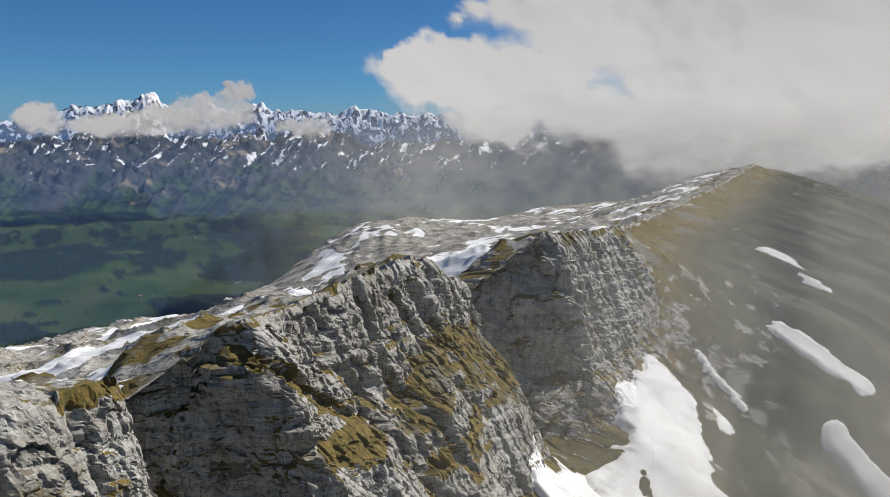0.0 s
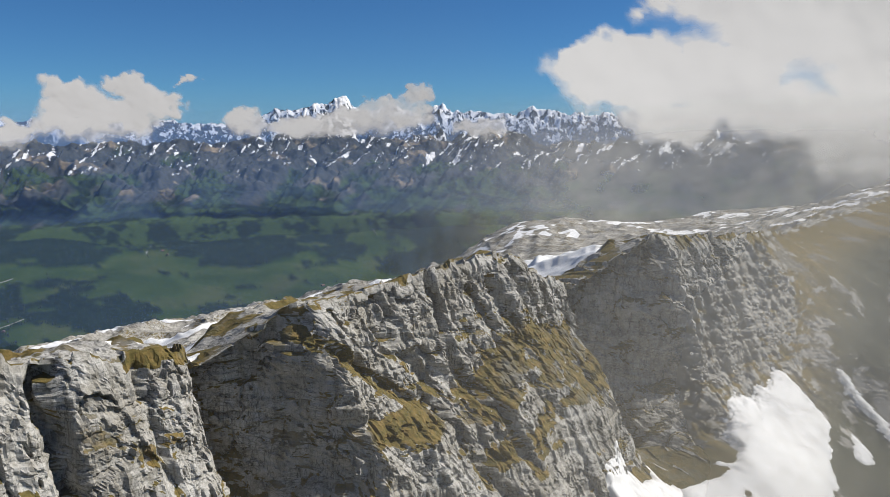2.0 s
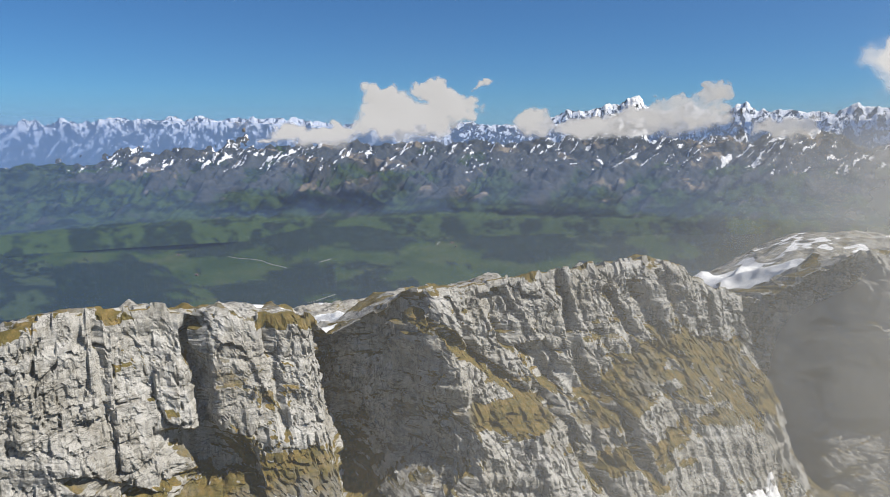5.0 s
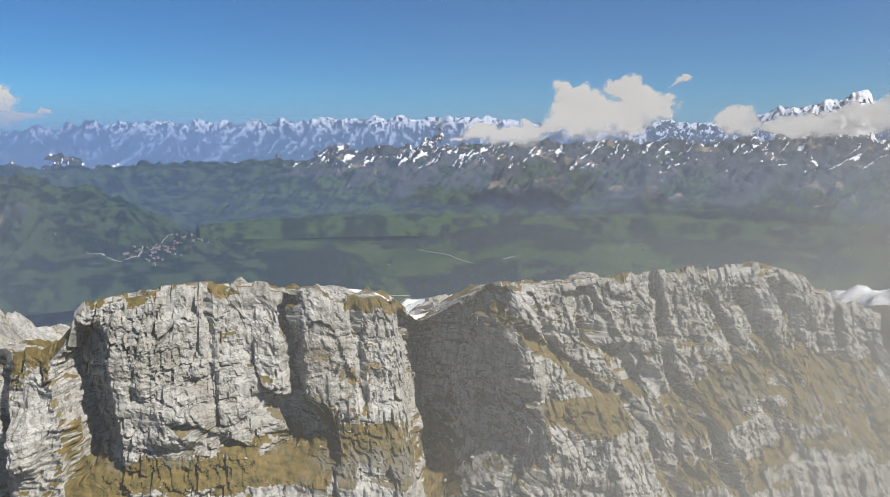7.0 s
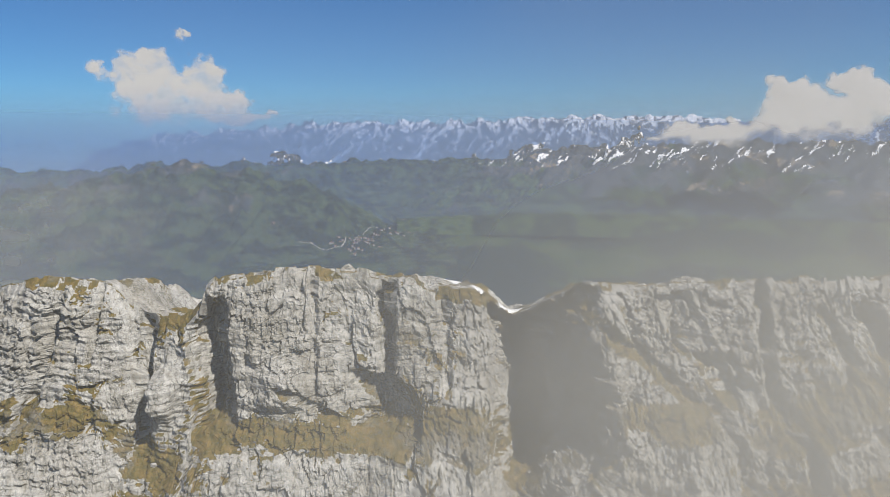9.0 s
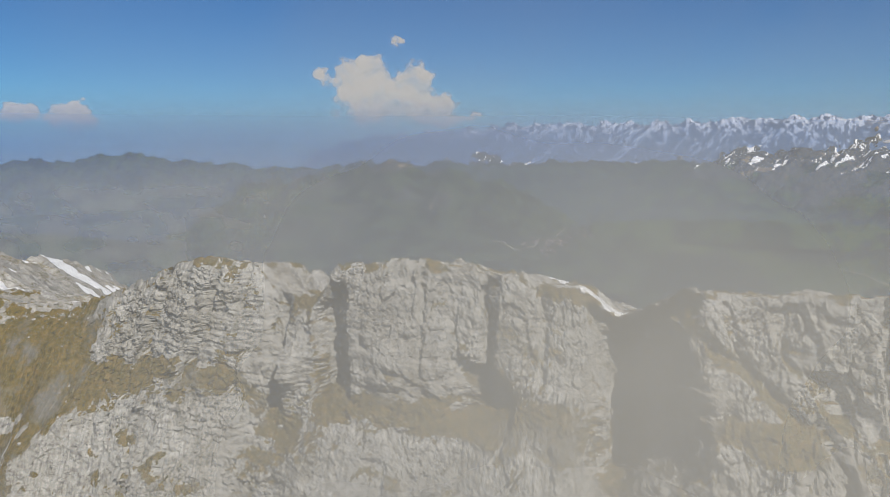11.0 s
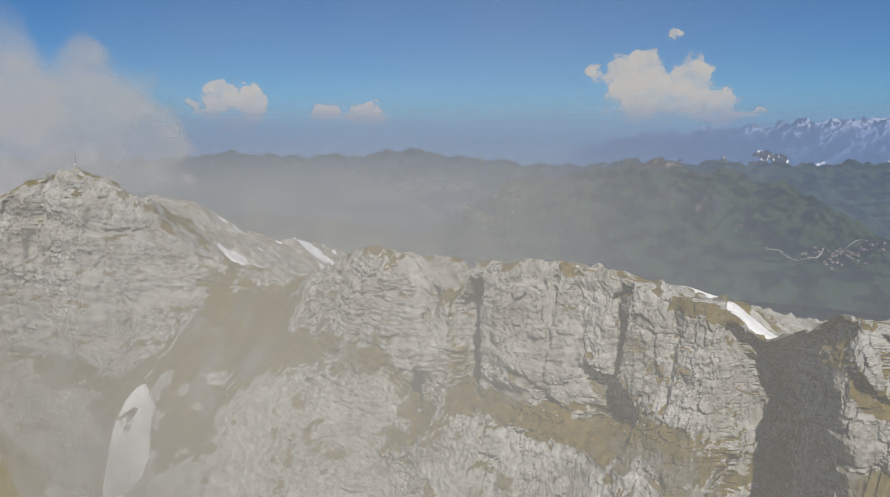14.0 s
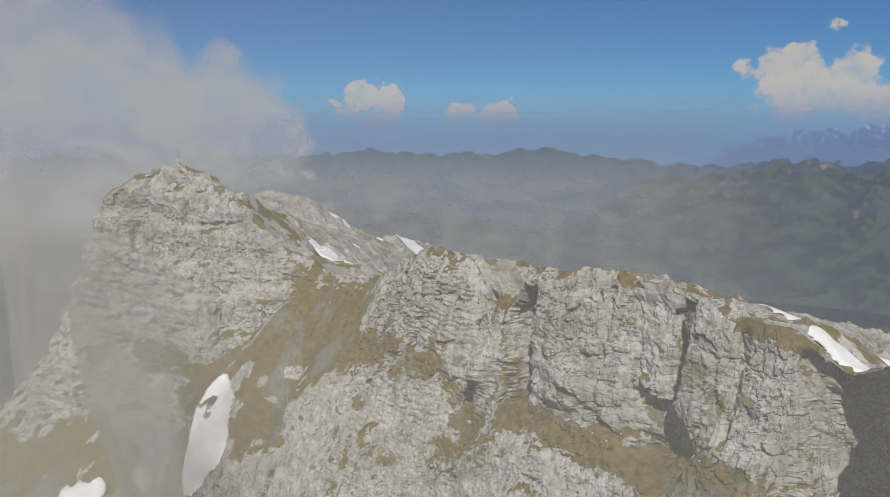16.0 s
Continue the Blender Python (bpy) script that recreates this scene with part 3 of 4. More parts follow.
def spruces():
    """Far spruces, too many to count: small tapered crowns in one mesh."""
    rng = np.random.default_rng(4)
    r = np.sqrt(rng.uniform(900 ** 2, 2900 ** 2, 75000))
    a = np.radians(rng.uniform(-8, 100, 75000))
    x, y = HUB[0] - np.sin(a) * r, HUB[1] + np.cos(a) * r
    w = woods(x, y)
    keep = (w > -0.01) & (rng.uniform(0, 1, len(x)) < np.where(w < 0.12, 1.0, 0.6)) | (rng.uniform(0, 1, len(x)) < 0.012)
    x, y = x[keep], y[keep]
    z = valley_height(x, y)
    h = rng.uniform(5, 9.5, len(x))
    k = 5
    ang = np.linspace(0, 2 * np.pi, k, endpoint=False)
    n = len(x)
    wd = h * rng.uniform(0.2, 0.3, n)
    ring = np.stack([x[:, None] + np.cos(ang) * wd[:, None], y[:, None] + np.sin(ang) * wd[:, None], np.repeat((z + 0.12 * h)[:, None], k, 1)], -1)
    tip = np.stack([x, y, z + h], -1)[:, None, :]
    co = np.concatenate([ring, tip], 1).reshape(-1, 3)
    base = np.arange(n)[:, None] * (k + 1)
    tri = np.stack([np.stack([base[:, 0] + i, base[:, 0] + (i + 1) % k, base[:, 0] + k], -1) for i in range(k)], 1).reshape(-1, 3)
    me = bpy.data.meshes.new("spruce_forest")
    me.vertices.add(len(co))
    me.vertices.foreach_set("co", co.reshape(-1).astype(np.float32))
    me.loops.add(tri.size)
    me.loops.foreach_set("vertex_index", tri.reshape(-1).astype(np.int32))
    me.polygons.add(len(tri))
    me.polygons.foreach_set("loop_start", np.arange(0, tri.size, 3, dtype=np.int32))
    me.update(calc_edges=True)
    ob = new("spruce_forest", me)
    me.materials.append(SPRUCE)
    return tagged(ob, "dark green spruce woods scattered over the valley pastures", "forest", kind="stuff")


def spruce_material():
    m, n, l = nodes_of("spruce")
    bsdf = n["Principled BSDF"]
    g = n.new("ShaderNodeNewGeometry")
    l.new(ramp(n, l, g.outputs["Random Per Island"], [(0.0, (0.006, 0.014, 0.011)), (1.0, (0.014, 0.026, 0.017))]), bsdf.inputs["Base Color"])
    bsdf.inputs["Roughness"].default_value = 1.0
    return m


SPRUCE = spruce_material()
spruces()


LAND = {}


def mountain_range(name, label, r_mid, half, skyline, snow_line, snow_amount, seed, a0, a1, base=60, rough=0.35, ribs=0.2, tree_line=270, jag=0.4, material=None, curve=0.9, streaks=0.0, grain=(100, 9), broken=1.0):
    """A chain along a bearing: skyline gives bearing and the angle of its top over the eye's level."""
    R, deg, x, y = polar(np.linspace(r_mid - half, r_mid + 0.4 * half, grain[0]), np.linspace(a0, a1, int((a1 - a0) * grain[1])))
    k = np.array(skyline, float)
    top = 400 + r_mid * np.tan(np.radians(np.interp(deg, k[:, 0], k[:, 1])))
    t = np.clip(1 - np.abs(R - r_mid) / np.where(R < r_mid, half, 0.4 * half), 0, 1)
    sc = 0.16 * r_mid
    n = ridged(x / sc, y / sc, 0 * x, 7, seed, 0.58) - 0.85
    lean = deg - 8.0 * (1 - t)
    rib = 1 - np.abs(vnoise(lean * 0.62 + 0.5 * n, 0.8 * t, 0 * x, seed + 5)) + 0.5 * (1 - np.abs(vnoise(lean * 1.7 + 0.4 * n, 1.6 * t, 0 * x, seed + 6))) - 0.85
    fine = fbm(x / 55, y / 55, 0 * x, 4, seed + 50)
    body = t ** curve
    h = (top - base) * (body + rough * n * body * (1.15 - t) + ribs * rib * body * (1.05 - body)) + 18 * fine * smooth(0.1, 0.4, t)
    h = h + (top - base) * rough * jag * (ridged(deg * 0.8, 0 * x, 0 * x, 6, seed + 8, 0.6) - 1.0) * smooth(0.7, 1.0, t)
    z = base - 60 + (h + 60) * smooth(-0.02, 0.06, t)
    hollow = (-rib * 0.35 - 0.3 * n) / broken + 0.5 * fbm(lean * 1.5 * broken, t * 6 * broken, 0 * x, 4, seed + 3)
    speck = fbm(deg * 2.3 * broken + 0.6 * n, t * 17, 0 * x, 5, seed + 13, 0.6)
    sn = smooth(-0.25, 0.35, (z - snow_line) / 260 + 0.6 * hollow + 0.7 * speck + snow_amount)
    for f, width, s in ((1.6 * broken, 0.80, 15), (3.4 * broken, 0.82, 16)):      # snow left in the gullies
        gully = smooth(width, width + 0.12, 1 - np.abs(vnoise(lean * f + 0.3 * n, 1.6 * t, 0 * x, seed + s))) * smooth(-0.02, 0.16, fbm(lean * 1.2 * f, t * 9, 0 * x, 3, seed + s + 2) - 0.5 + 0.5 * streaks)
        sn = np.maximum(sn, gully * smooth(snow_line - 225, snow_line - 150, z))
    green = smooth(0.1, -0.2, (z - tree_line) / 200 + 0.5 * fbm(x / 130, y / 130, 0 * x, 5, seed + 9) + 0.5 * rib)
    ob = new(name, grid_mesh(name, np.stack([x, y, z], -1), attributes={"snow": sn, "green": green}))
    ob.data.materials.append(material or RANGE)
    LAND[name] = np.stack([x, y, z], -1).reshape(-1, 3)
    return tagged(ob, label, "mountain range", kind="structure")


mountain_range("mountain_range_near", "steep blue-shaded mountain chain with streaks of snow", 3450, 1050,
               [(-60, -0.5), (-30, -0.2), (-10, -0.6), (2, -0.6), (6.5, -0.9), (9, -0.2), (11.7, 0.2), (14, -0.4), (25, -0.45), (32, -0.6), (41, -0.65), (50, -0.8), (55, -0.95), (60, -1.3), (66, -2.6), (72, -6)],
               440, -2.2, 61, -35, 72, 105, 0.13, 0.6, 235, 0.1, FLANK, 1.25, 0.32, (170, 13))
mountain_range("mountain_range_far", "jagged snow-covered alpine chain along the horizon", 4450, 600,
               [(-60, 1.2), (-10, 1.2), (0, 1.4), (8.2, 1.8), (11, 1.6), (13.5, 1.9), (15, 2.4), (16, 1.9), (17.5, 2.0), (18.7, 2.4), (20, 1.8), (21.2, 2.1), (22.2, 2.65), (23.2, 2.75), (24.4, 2.3), (26.5, 1.6), (28, 1.6), (30, 1.0), (32, 0.9),
                (40, 0.9), (53, 1.5), (58, 1.2), (63.6, 1.3), (68, 1.0), (74, 1.15), (80, 0.7), (90, -0.1), (94, -1.0), (98, -4)],
               430, -0.05, 71, -35, 104, 60, 0.24, 0.2, 150, 0.14, FLANK, 0.9, 0.4, (120, 14), 1.9)
mountain_range("hill_range", "rounded wooded hills under blue haze", 3900, 750,
               [(54, -4), (60, -2.2), (66, -1.9), (72, -2.1), (80, -2.3), (88, -2.2), (94, -2.6), (98, -2.4), (102, -2.1), (105, -1.8), (108, -1.35), (111, -1.6), (115, -1.7), (119, -1.6), (123.2, -1.25), (126, -1.9), (135, -1.8), (180, -2)],
               900, -6, 81, 54, 185, 90, 0.12, 0.2, 600, 0.1)
mountain_range("wooded_mountain", "broad dark wooded mountain with pale landslip scars", 2750, 1000,
               [(67, -8), (71, -7.2), (75, -5.4), (77.4, -3.3), (79.5, -2.75), (81.5, -2.8), (83.8, -2.05), (85.3, -2.45), (88.3, -1.8), (92.4, -2.5), (95, -2.75), (100, -3.3), (106, -7)], 900, -6, 91, 67, 106, 60, 0.2, 0.35, 330, 0.06, None, 1.1, 0.0, (120, 11))


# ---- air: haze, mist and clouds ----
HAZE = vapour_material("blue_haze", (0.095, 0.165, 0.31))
MIST = vapour_material("grey_mist", (0.352, 0.342, 0.308), 0.45, 0.012)
SOFT_MIST = vapour_material("soft_grey_mist", (0.352, 0.342, 0.308), 0.12, 0.01)
CLOUD = cloud_material("white_cloud", (0.40, 0.40, 0.40), 0.009, 1.7, 0.05)
BANK = cloud_material("grey_cloud", (0.48, 0.48, 0.472), 0.006, 2.0, 0.05)
BANK_MIST = cloud_material("rolling_mist", (0.305, 0.312, 0.328), 0.006, 0.7, 0.02)


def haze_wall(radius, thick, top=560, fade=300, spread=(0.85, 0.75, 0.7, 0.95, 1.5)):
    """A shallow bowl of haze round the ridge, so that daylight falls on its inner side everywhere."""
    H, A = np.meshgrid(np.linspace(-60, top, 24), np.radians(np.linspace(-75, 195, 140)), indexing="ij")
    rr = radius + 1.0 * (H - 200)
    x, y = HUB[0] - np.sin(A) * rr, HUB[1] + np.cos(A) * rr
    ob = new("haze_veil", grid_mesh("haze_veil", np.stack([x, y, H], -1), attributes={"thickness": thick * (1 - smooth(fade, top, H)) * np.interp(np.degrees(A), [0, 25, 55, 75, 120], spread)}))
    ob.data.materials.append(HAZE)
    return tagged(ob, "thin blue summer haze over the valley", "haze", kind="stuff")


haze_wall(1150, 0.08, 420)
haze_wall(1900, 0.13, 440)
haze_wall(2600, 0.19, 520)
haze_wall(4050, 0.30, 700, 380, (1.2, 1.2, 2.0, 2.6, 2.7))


def mist_veil(places, density, z0, z1, fade0, fade1, label, wisp=0.6, seed=0, material=None, floor=0.0):
    """A hanging curtain of mist along a line in plan; density at each of its places; thins out between the heights fade0 and fade1."""
    k = np.array(places, float)
    s = np.concatenate([[0], np.cumsum(np.hypot(*np.diff(k, axis=0).T))])
    fine = np.linspace(0, s[-1], 160)
    x, y, d = (np.interp(fine, s, v) for v in (k[:, 0], k[:, 1], density))
    w = np.hanning(27)
    w /= w.sum()
    x, y, d = (np.convolve(np.pad(v, 13, mode="reflect", reflect_type="odd"), w, "valid") for v in (x, y, d))
    H = np.linspace(z0, z1, 90)[:, None]
    wob = fbm(fine / 22, H / 14, 0 * H, 4, 51 + seed)
    dens = np.clip(d, 0, 1) * (1 - smooth(fade0, fade1, H + 7 * wob)) * (1 + wisp * wob * 0.6)
    dens = dens * smooth(0, 12, fine) * smooth(0, 12, s[-1] - fine)
    p = np.stack([x + 0 * wob, y + 0 * wob, H + 0 * wob], -1)
    ob = new("mist_veil", grid_mesh("mist_veil", p, attributes={"thickness": np.clip(dens, floor, 0.95)}))
    ob.data.materials.append(material or MIST)
    return tagged(ob, label, "mist", kind="stuff")


mist_veil([(28, 2), (47, 25), (56, 43), (60, 55), (56, 66), (48, 80), (44, 89), (37, 102), (30, 115)], [0.0, 0.2, 0.48, 0.54, 0.28, 0.14, 0.10, 0.04, 0.0], 330, 424, 390, 420, "grey mist drifting in front of the cliff", seed=1)
mist_veil([(-12, 30), (8, 62), (26, 98), (60, 138), (120, 160), (190, 172), (280, 176)], [0.0, 0.12, 0.34, 0.46, 0.5, 0.5, 0.46], 260, 430, 374, 412, "grey mist hanging along the cliff foot", 0.15, 2, SOFT_MIST)
mist_veil([(22, 26), (4, 6), (-14, -15), (-32, -42), (-55, -85), (-80, -140), (-120, -230), (-180, -340)], [0.0, 0.2, 0.4, 0.46, 0.46, 0.52, 0.52, 0.52], 230, 440, 335, 402, "pale mist drifting below the summit", seed=3)
mist_veil([(62, 29), (66, 37), (70, 46), (70, 56), (65, 65), (56, 75)], [0.0, 0.45, 0.52, 0.46, 0.3, 0.0], 330, 420, 382, 410, "thin grey mist drifting close before the cliff", 0.35, 5, SOFT_MIST)
mist_veil([(-822, 240), (-825, 60), (-811, -86), (-741, -310), (-614, -508), (-441, -667), (-250, -760)], [0.0, 0.1, 0.3, 0.36, 0.42, 0.5, 0.5], 60, 430, 330, 402, "grey mist over the far side of the ridge", 0.4, 6, SOFT_MIST)
mist_veil([(-420, 1000), (-260, 950), (-120, 900), (20, 850), (200, 880), (420, 930), (800, 950)], [0.0, 0.03, 0.17, 0.44, 0.5, 0.36, 0.0], 150, 480, 372, 452, "grey mist drifting behind the ridge", 0.4, 4, SOFT_MIST)


def cloud(label, hub, r, a0, a1, e0, e1, lumps, seed, material, depth=0.05, name="cloud", n=(72, 130), top=1.5, lean=0.5, soft=0.95, puffs=34):
    """A cloud at a distance r: lumps are (bearing, elevation, half width, half height) in degrees, each heaped up of smaller puffs."""
    rng = np.random.default_rng(seed)
    E, A = np.meshgrid(np.linspace(e0, e1, n[0]), np.linspace(a0, a1, n[1]), indexing="ij")
    unit = lumps[0][3]
    Aw, Ew = A.copy(), E.copy()
    for k, (size, far) in enumerate(((0.9, 0.22), (0.3, 0.10), (0.12, 0.05))):
        sc = size * unit
        Aw, Ew = Aw + far * unit * fbm(A / sc, E / sc, 3.0 * k + 0 * A, 3, seed + k), Ew + far * unit * fbm(A / sc, E / sc, 9.0 + 3.0 * k + 0 * A, 3, seed + 7 + k)
    thick, relief = np.zeros(A.shape), np.zeros(A.shape)
    for a, e, wa, we in lumps:
        heap = [(a, e, 0.9 * wa, 0.8 * we, 1.0)]
        for i in range(puffs):
            t, q = rng.uniform(-0.25, np.pi + 0.25), rng.uniform(0.35, 0.92) 
            w = rng.uniform(0.16, 0.48) * (1.1 - 0.45 * q)
            heap.append((a + np.cos(t) * q * wa * 0.85, e + np.sin(t) * q * we * np.where(np.sin(t) > 0, 0.85, 0.5), w * wa * 0.5 + w * we * 0.5, w * we, rng.uniform(0.6, 1.1)))
        for pa, pe, pw, ph, dense in heap:
            d = np.sqrt(((Aw - pa) / pw) ** 2 + (np.where(Ew > pe, 1.0, 1.35) * (Ew - pe) / ph) ** 2)
            dense = dense * (0.6 if we < 0.8 else 1.0)
            thick = thick + np.clip((1.25 - d) / (1.25 * soft), 0, 1) * dense * (1 - 0.6 * np.clip(thick, 0, 1.2))
            relief = np.maximum(relief, np.sqrt(np.clip(1 - (d / 1.25) ** 2, 0, 1)) * min(pw, ph) + 0.4 * (1 - np.clip(d, 0, 1)) * ph)
    rim = smooth(0, 0.12, (A - a0) / (a1 - a0)) * smooth(0, 0.12, (a1 - A) / (a1 - a0)) * smooth(0, 0.12, (E - e0) / (e1 - e0)) * smooth(0, 0.12, (e1 - E) / (e1 - e0))
    dens = np.clip(thick - 0.06, 0, top) * rim
    rr = r * (1 + lean * np.radians(E) - depth * np.radians(relief) * rim)
    ar, er = np.radians(A), np.radians(E)
    p = np.stack([hub[0] - np.sin(ar) * rr * np.cos(er), hub[1] + np.cos(ar) * rr * np.cos(er), 400 + rr * np.sin(er)], -1)
    ob = new(name, grid_mesh(name, p, attributes={"thickness": dens}))
    ob.data.materials.append(material)
    return tagged(ob, label, "cloud")


cloud("lone white cumulus cloud with ragged edges", (80, 40), 4600, 76, 102, -1.5, 9.5, [(89.4, 2.6, 3.9, 2.7), (92.2, 4.0, 2.0, 1.9), (90.4, 4.3, 2.1, 1.9), (87.0, 4.2, 1.9, 1.8), (86.0, 2.2, 2.4, 1.9), (89.0, 1.2, 4.8, 1.6), (91.4, 2.4, 2.6, 2.0),
      (84.6, 1.1, 1.9, 0.9), (88.0, 6.7, 0.8, 0.6), (82.6, 1.5, 1.0, 0.75)], 201, CLOUD, n=(130, 220), soft=1.5, top=1.0)
cloud("small puffy white cumulus cloud", (72, 78), 4600, 115, 132, -2, 6.5, [(122.4, 1.6, 2.5, 2.0), (123.1, 2.6, 1.5, 1.5), (121.0, 2.3, 1.5, 1.5), (122.3, 3.4, 0.5, 0.5), (124.6, 1.8, 1.4, 0.8), (122.4, 0.4, 2.2, 0.7)], 202, CLOUD, n=(90, 150), soft=1.6, top=0.95)
cloud("pair of small white cloud puffs", (76, 70), 4600, 106, 121, -2, 4, [(112.2, 1.0, 1.6, 1.5), (111.8, 1.8, 0.9, 1.0), (115.4, 1.2, 1.5, 1.1)], 203, CLOUD, n=(70, 140), soft=1.2, top=1.5)
cloud("white cumulus bank lying on the mountain chain", (40, 5), 2500, 30, 60, -3, 7, [(40.0, 0.6, 5, 2.2), (36.9, 1.5, 2.6, 2.4), (41.5, 2.4, 2.2, 1.7), (47.5, 0.0, 5, 1.2), (34.4, 3.9, 1.3, 0.45), (38.5, 3.3, 1.4, 1.2)], 204, CLOUD, 0.15, n=(100, 220), lean=0.9)
cloud("flat white cloud drifting before the snowy peaks", (25, 5), 2500, 8, 36, -3.2, 6.5, [(24, 0.1, 5.5, 1.2), (18.5, 1.0, 4.2, 2.2), (16.5, 2.8, 1.2, 1.3), (29.8, 0.7, 1.9, 1.6), (22, 0.9, 2.2, 1.5), (11.5, 0.2, 2.5, 1.3)], 205, CLOUD, 0.12, n=(90, 220), top=0.95, lean=0.9)
cloud("towering grey-white cloud bank swallowing the ridge", (20, 3), 1500, -62, 14, -9, 24,
      [(-3, 2.5, 9, 3.8), (-14, 5.5, 13, 7.5), (-28, 6, 16, 13), (-45, 6, 20, 16), (2.5, 4.2, 4.5, 3.2), (-22, -1, 12, 7), (-5, 9.0, 5, 3.0), (-8, 0.5, 9, 3)], 207, BANK, 0.25, n=(110, 190), lean=2.2, soft=0.8)
cloud("grey cloud rolling up behind the summit", (72, 75), 600, 118, 180, -14, 24, [(152, 2, 20, 10), (141, 1.5, 12, 7), (133, -1.5, 7, 4), (165, 3, 22, 15), (147, 8, 8, 5), (152, -6, 20, 8), (138, -5, 9, 5), (168, -7, 20, 9)], 208, BANK_MIST, 0.15, n=(90, 150), lean=1.1, soft=1.45, puffs=6, top=0.93)


# ---- things on the ridge ----
def plain(name, colours, scale, rough=0.85, metal=0.0, stretch=(1, 1, 1)):
    m, n, l = nodes_of(name)
    bsdf = n["Principled BSDF"]
    t = noise_tex(n, l, coords(n), scale, 6, 0.65, stretch)
    k = len(colours) - 1
    l.new(ramp(n, l, t, [(0.3 + 0.4 * i / k, c) for i, c in enumerate(colours)]), bsdf.inputs["Base Color"])
    bsdf.inputs["Roughness"].default_value, bsdf.inputs["Metallic"].default_value = rough, metal
    return m


STEEL = plain("weathered_steel", [(0.10, 0.10, 0.10), (0.22, 0.21, 0.20)], 6, 0.5, 0.8)
WOOD = plain("grey_wood", [(0.10, 0.085, 0.07), (0.22, 0.19, 0.16)], 4, 0.9, 0, (3, 3, 0.4))
PALE = plain("pale_painted_board", [(0.55, 0.54, 0.50), (0.75, 0.74, 0.70)], 3, 0.6)
STONE = plain("loose_limestone", [(0.17, 0.165, 0.15), (0.31, 0.30, 0.28), (0.40, 0.39, 0.37)], 1.8, 0.95)


def part(name, bm, material, parent, label="", smooth_faces=False):
    me = bpy.data.meshes.new(name)
    bm.to_mesh(me)
    bm.free()
    if smooth_faces:
        me.polygons.foreach_set("use_smooth", np.ones(len(me.polygons), bool))
    me.materials.append(material)
    ob = new(name, me)
    ob.parent = parent
    return tagged(ob, label)


def tube(r0, r1, z0, z1, n=10, at=(0, 0)):
    bm = bmesh.new()
    bmesh.ops.create_cone(bm, cap_ends=True, segments=n, radius1=r0, radius2=r1, depth=z1 - z0, matrix=Matrix.Translation((at[0], at[1], (z0 + z1) / 2)))
    return bm


def box(sx, sy, sz, m, bevel=0.02):
    bm = bmesh.new()
    bmesh.ops.create_cube(bm, size=1, matrix=m @ Matrix.Diagonal((sx, sy, sz, 1)))
    bmesh.ops.bevel(bm, geom=bm.edges[:], offset=bevel, segments=1, affect="EDGES")
    return bm


def rock_mesh(seed, size=1.0, squash=0.7):
    bm = bmesh.new()
    bmesh.ops.create_icosphere(bm, subdivisions=2, radius=size)
    for v in bm.verts:
        d = v.co.normalized()
        k = 1 + 0.42 * noise.noise(d * 1.3 + Vector((seed * 7.1, 0, 0))) + 0.2 * noise.noise(d * 3.1 + Vector((0, seed * 3.3, 0)))
        q = d * size * k
        q = Vector((round(q.x / (0.45 * size)) * 0.45 * size * 0.5 + q.x * 0.5, round(q.y / (0.5 * size)) * 0.5 * size * 0.5 + q.y * 0.5, q.z * squash))
        v.co = q
    return bm


def surface_near(x, y):
    """The ridge's height at a place in plan, from its nearest points."""
    d = (X - x) ** 2 + (Y - y) ** 2
    i = np.argpartition(d.reshape(-1), 6)[:6]
    return float(Z.reshape(-1)[i].max())


def summit_mast(x, y):
    base = new("summit_mast")
    base.location = (x, y, surface_near(x, y) - 0.1)
    part("pole", tube(0.09, 0.06, 0.3, 4.5), STEEL, base)
    part("foot_plate", box(0.5, 0.5, 0.08, Matrix.Translation((0, 0, 0.55))), STEEL, base)
    part("marker_board", box(0.9, 0.06, 0.22, Matrix.Translation((0, 0, 4.35))), STEEL, base, "dark crossboard at the mast's top")
    part("finial", tube(0.05, 0.01, 4.46, 4.85, 8), STEEL, base)
    part("notice_box", box(0.45, 0.3, 0.6, Matrix.Translation((0.12, -0.1, 1.25))), PALE, base, "pale summit-book box")
    for k in range(14):
        a, r = k * 2.4, 0.35 + 0.45 * ((k * 37) % 10) / 10
        bm = rock_mesh(k + 40, 0.26 + 0.02 * (k % 5))
        bmesh.ops.translate(bm, verts=bm.verts, vec=(math.cos(a) * r, math.sin(a) * r, 0.42 - 0.45 * r + 0.12))
        part("cairn_stone", bm, STONE, base)
    return tagged(base, "slim steel summit mast standing in a stone cairn", "mast")


def marker_post(x, y):
    base = new("trail_marker")
    base.location = (x, y, surface_near(x, y) - 0.15)
    part("post", tube(0.07, 0.06, 0, 2.1, 8), WOOD, base)
    part("arrow_board", box(0.7, 0.05, 0.16, Matrix.Translation((0.2, 0, 1.95))), WOOD, base)
    return tagged(base, "grey wooden trail marker post on the grassy shoulder", "signpost")


summit_mast(-108, -113)
marker_post(-113.4, -105.5)

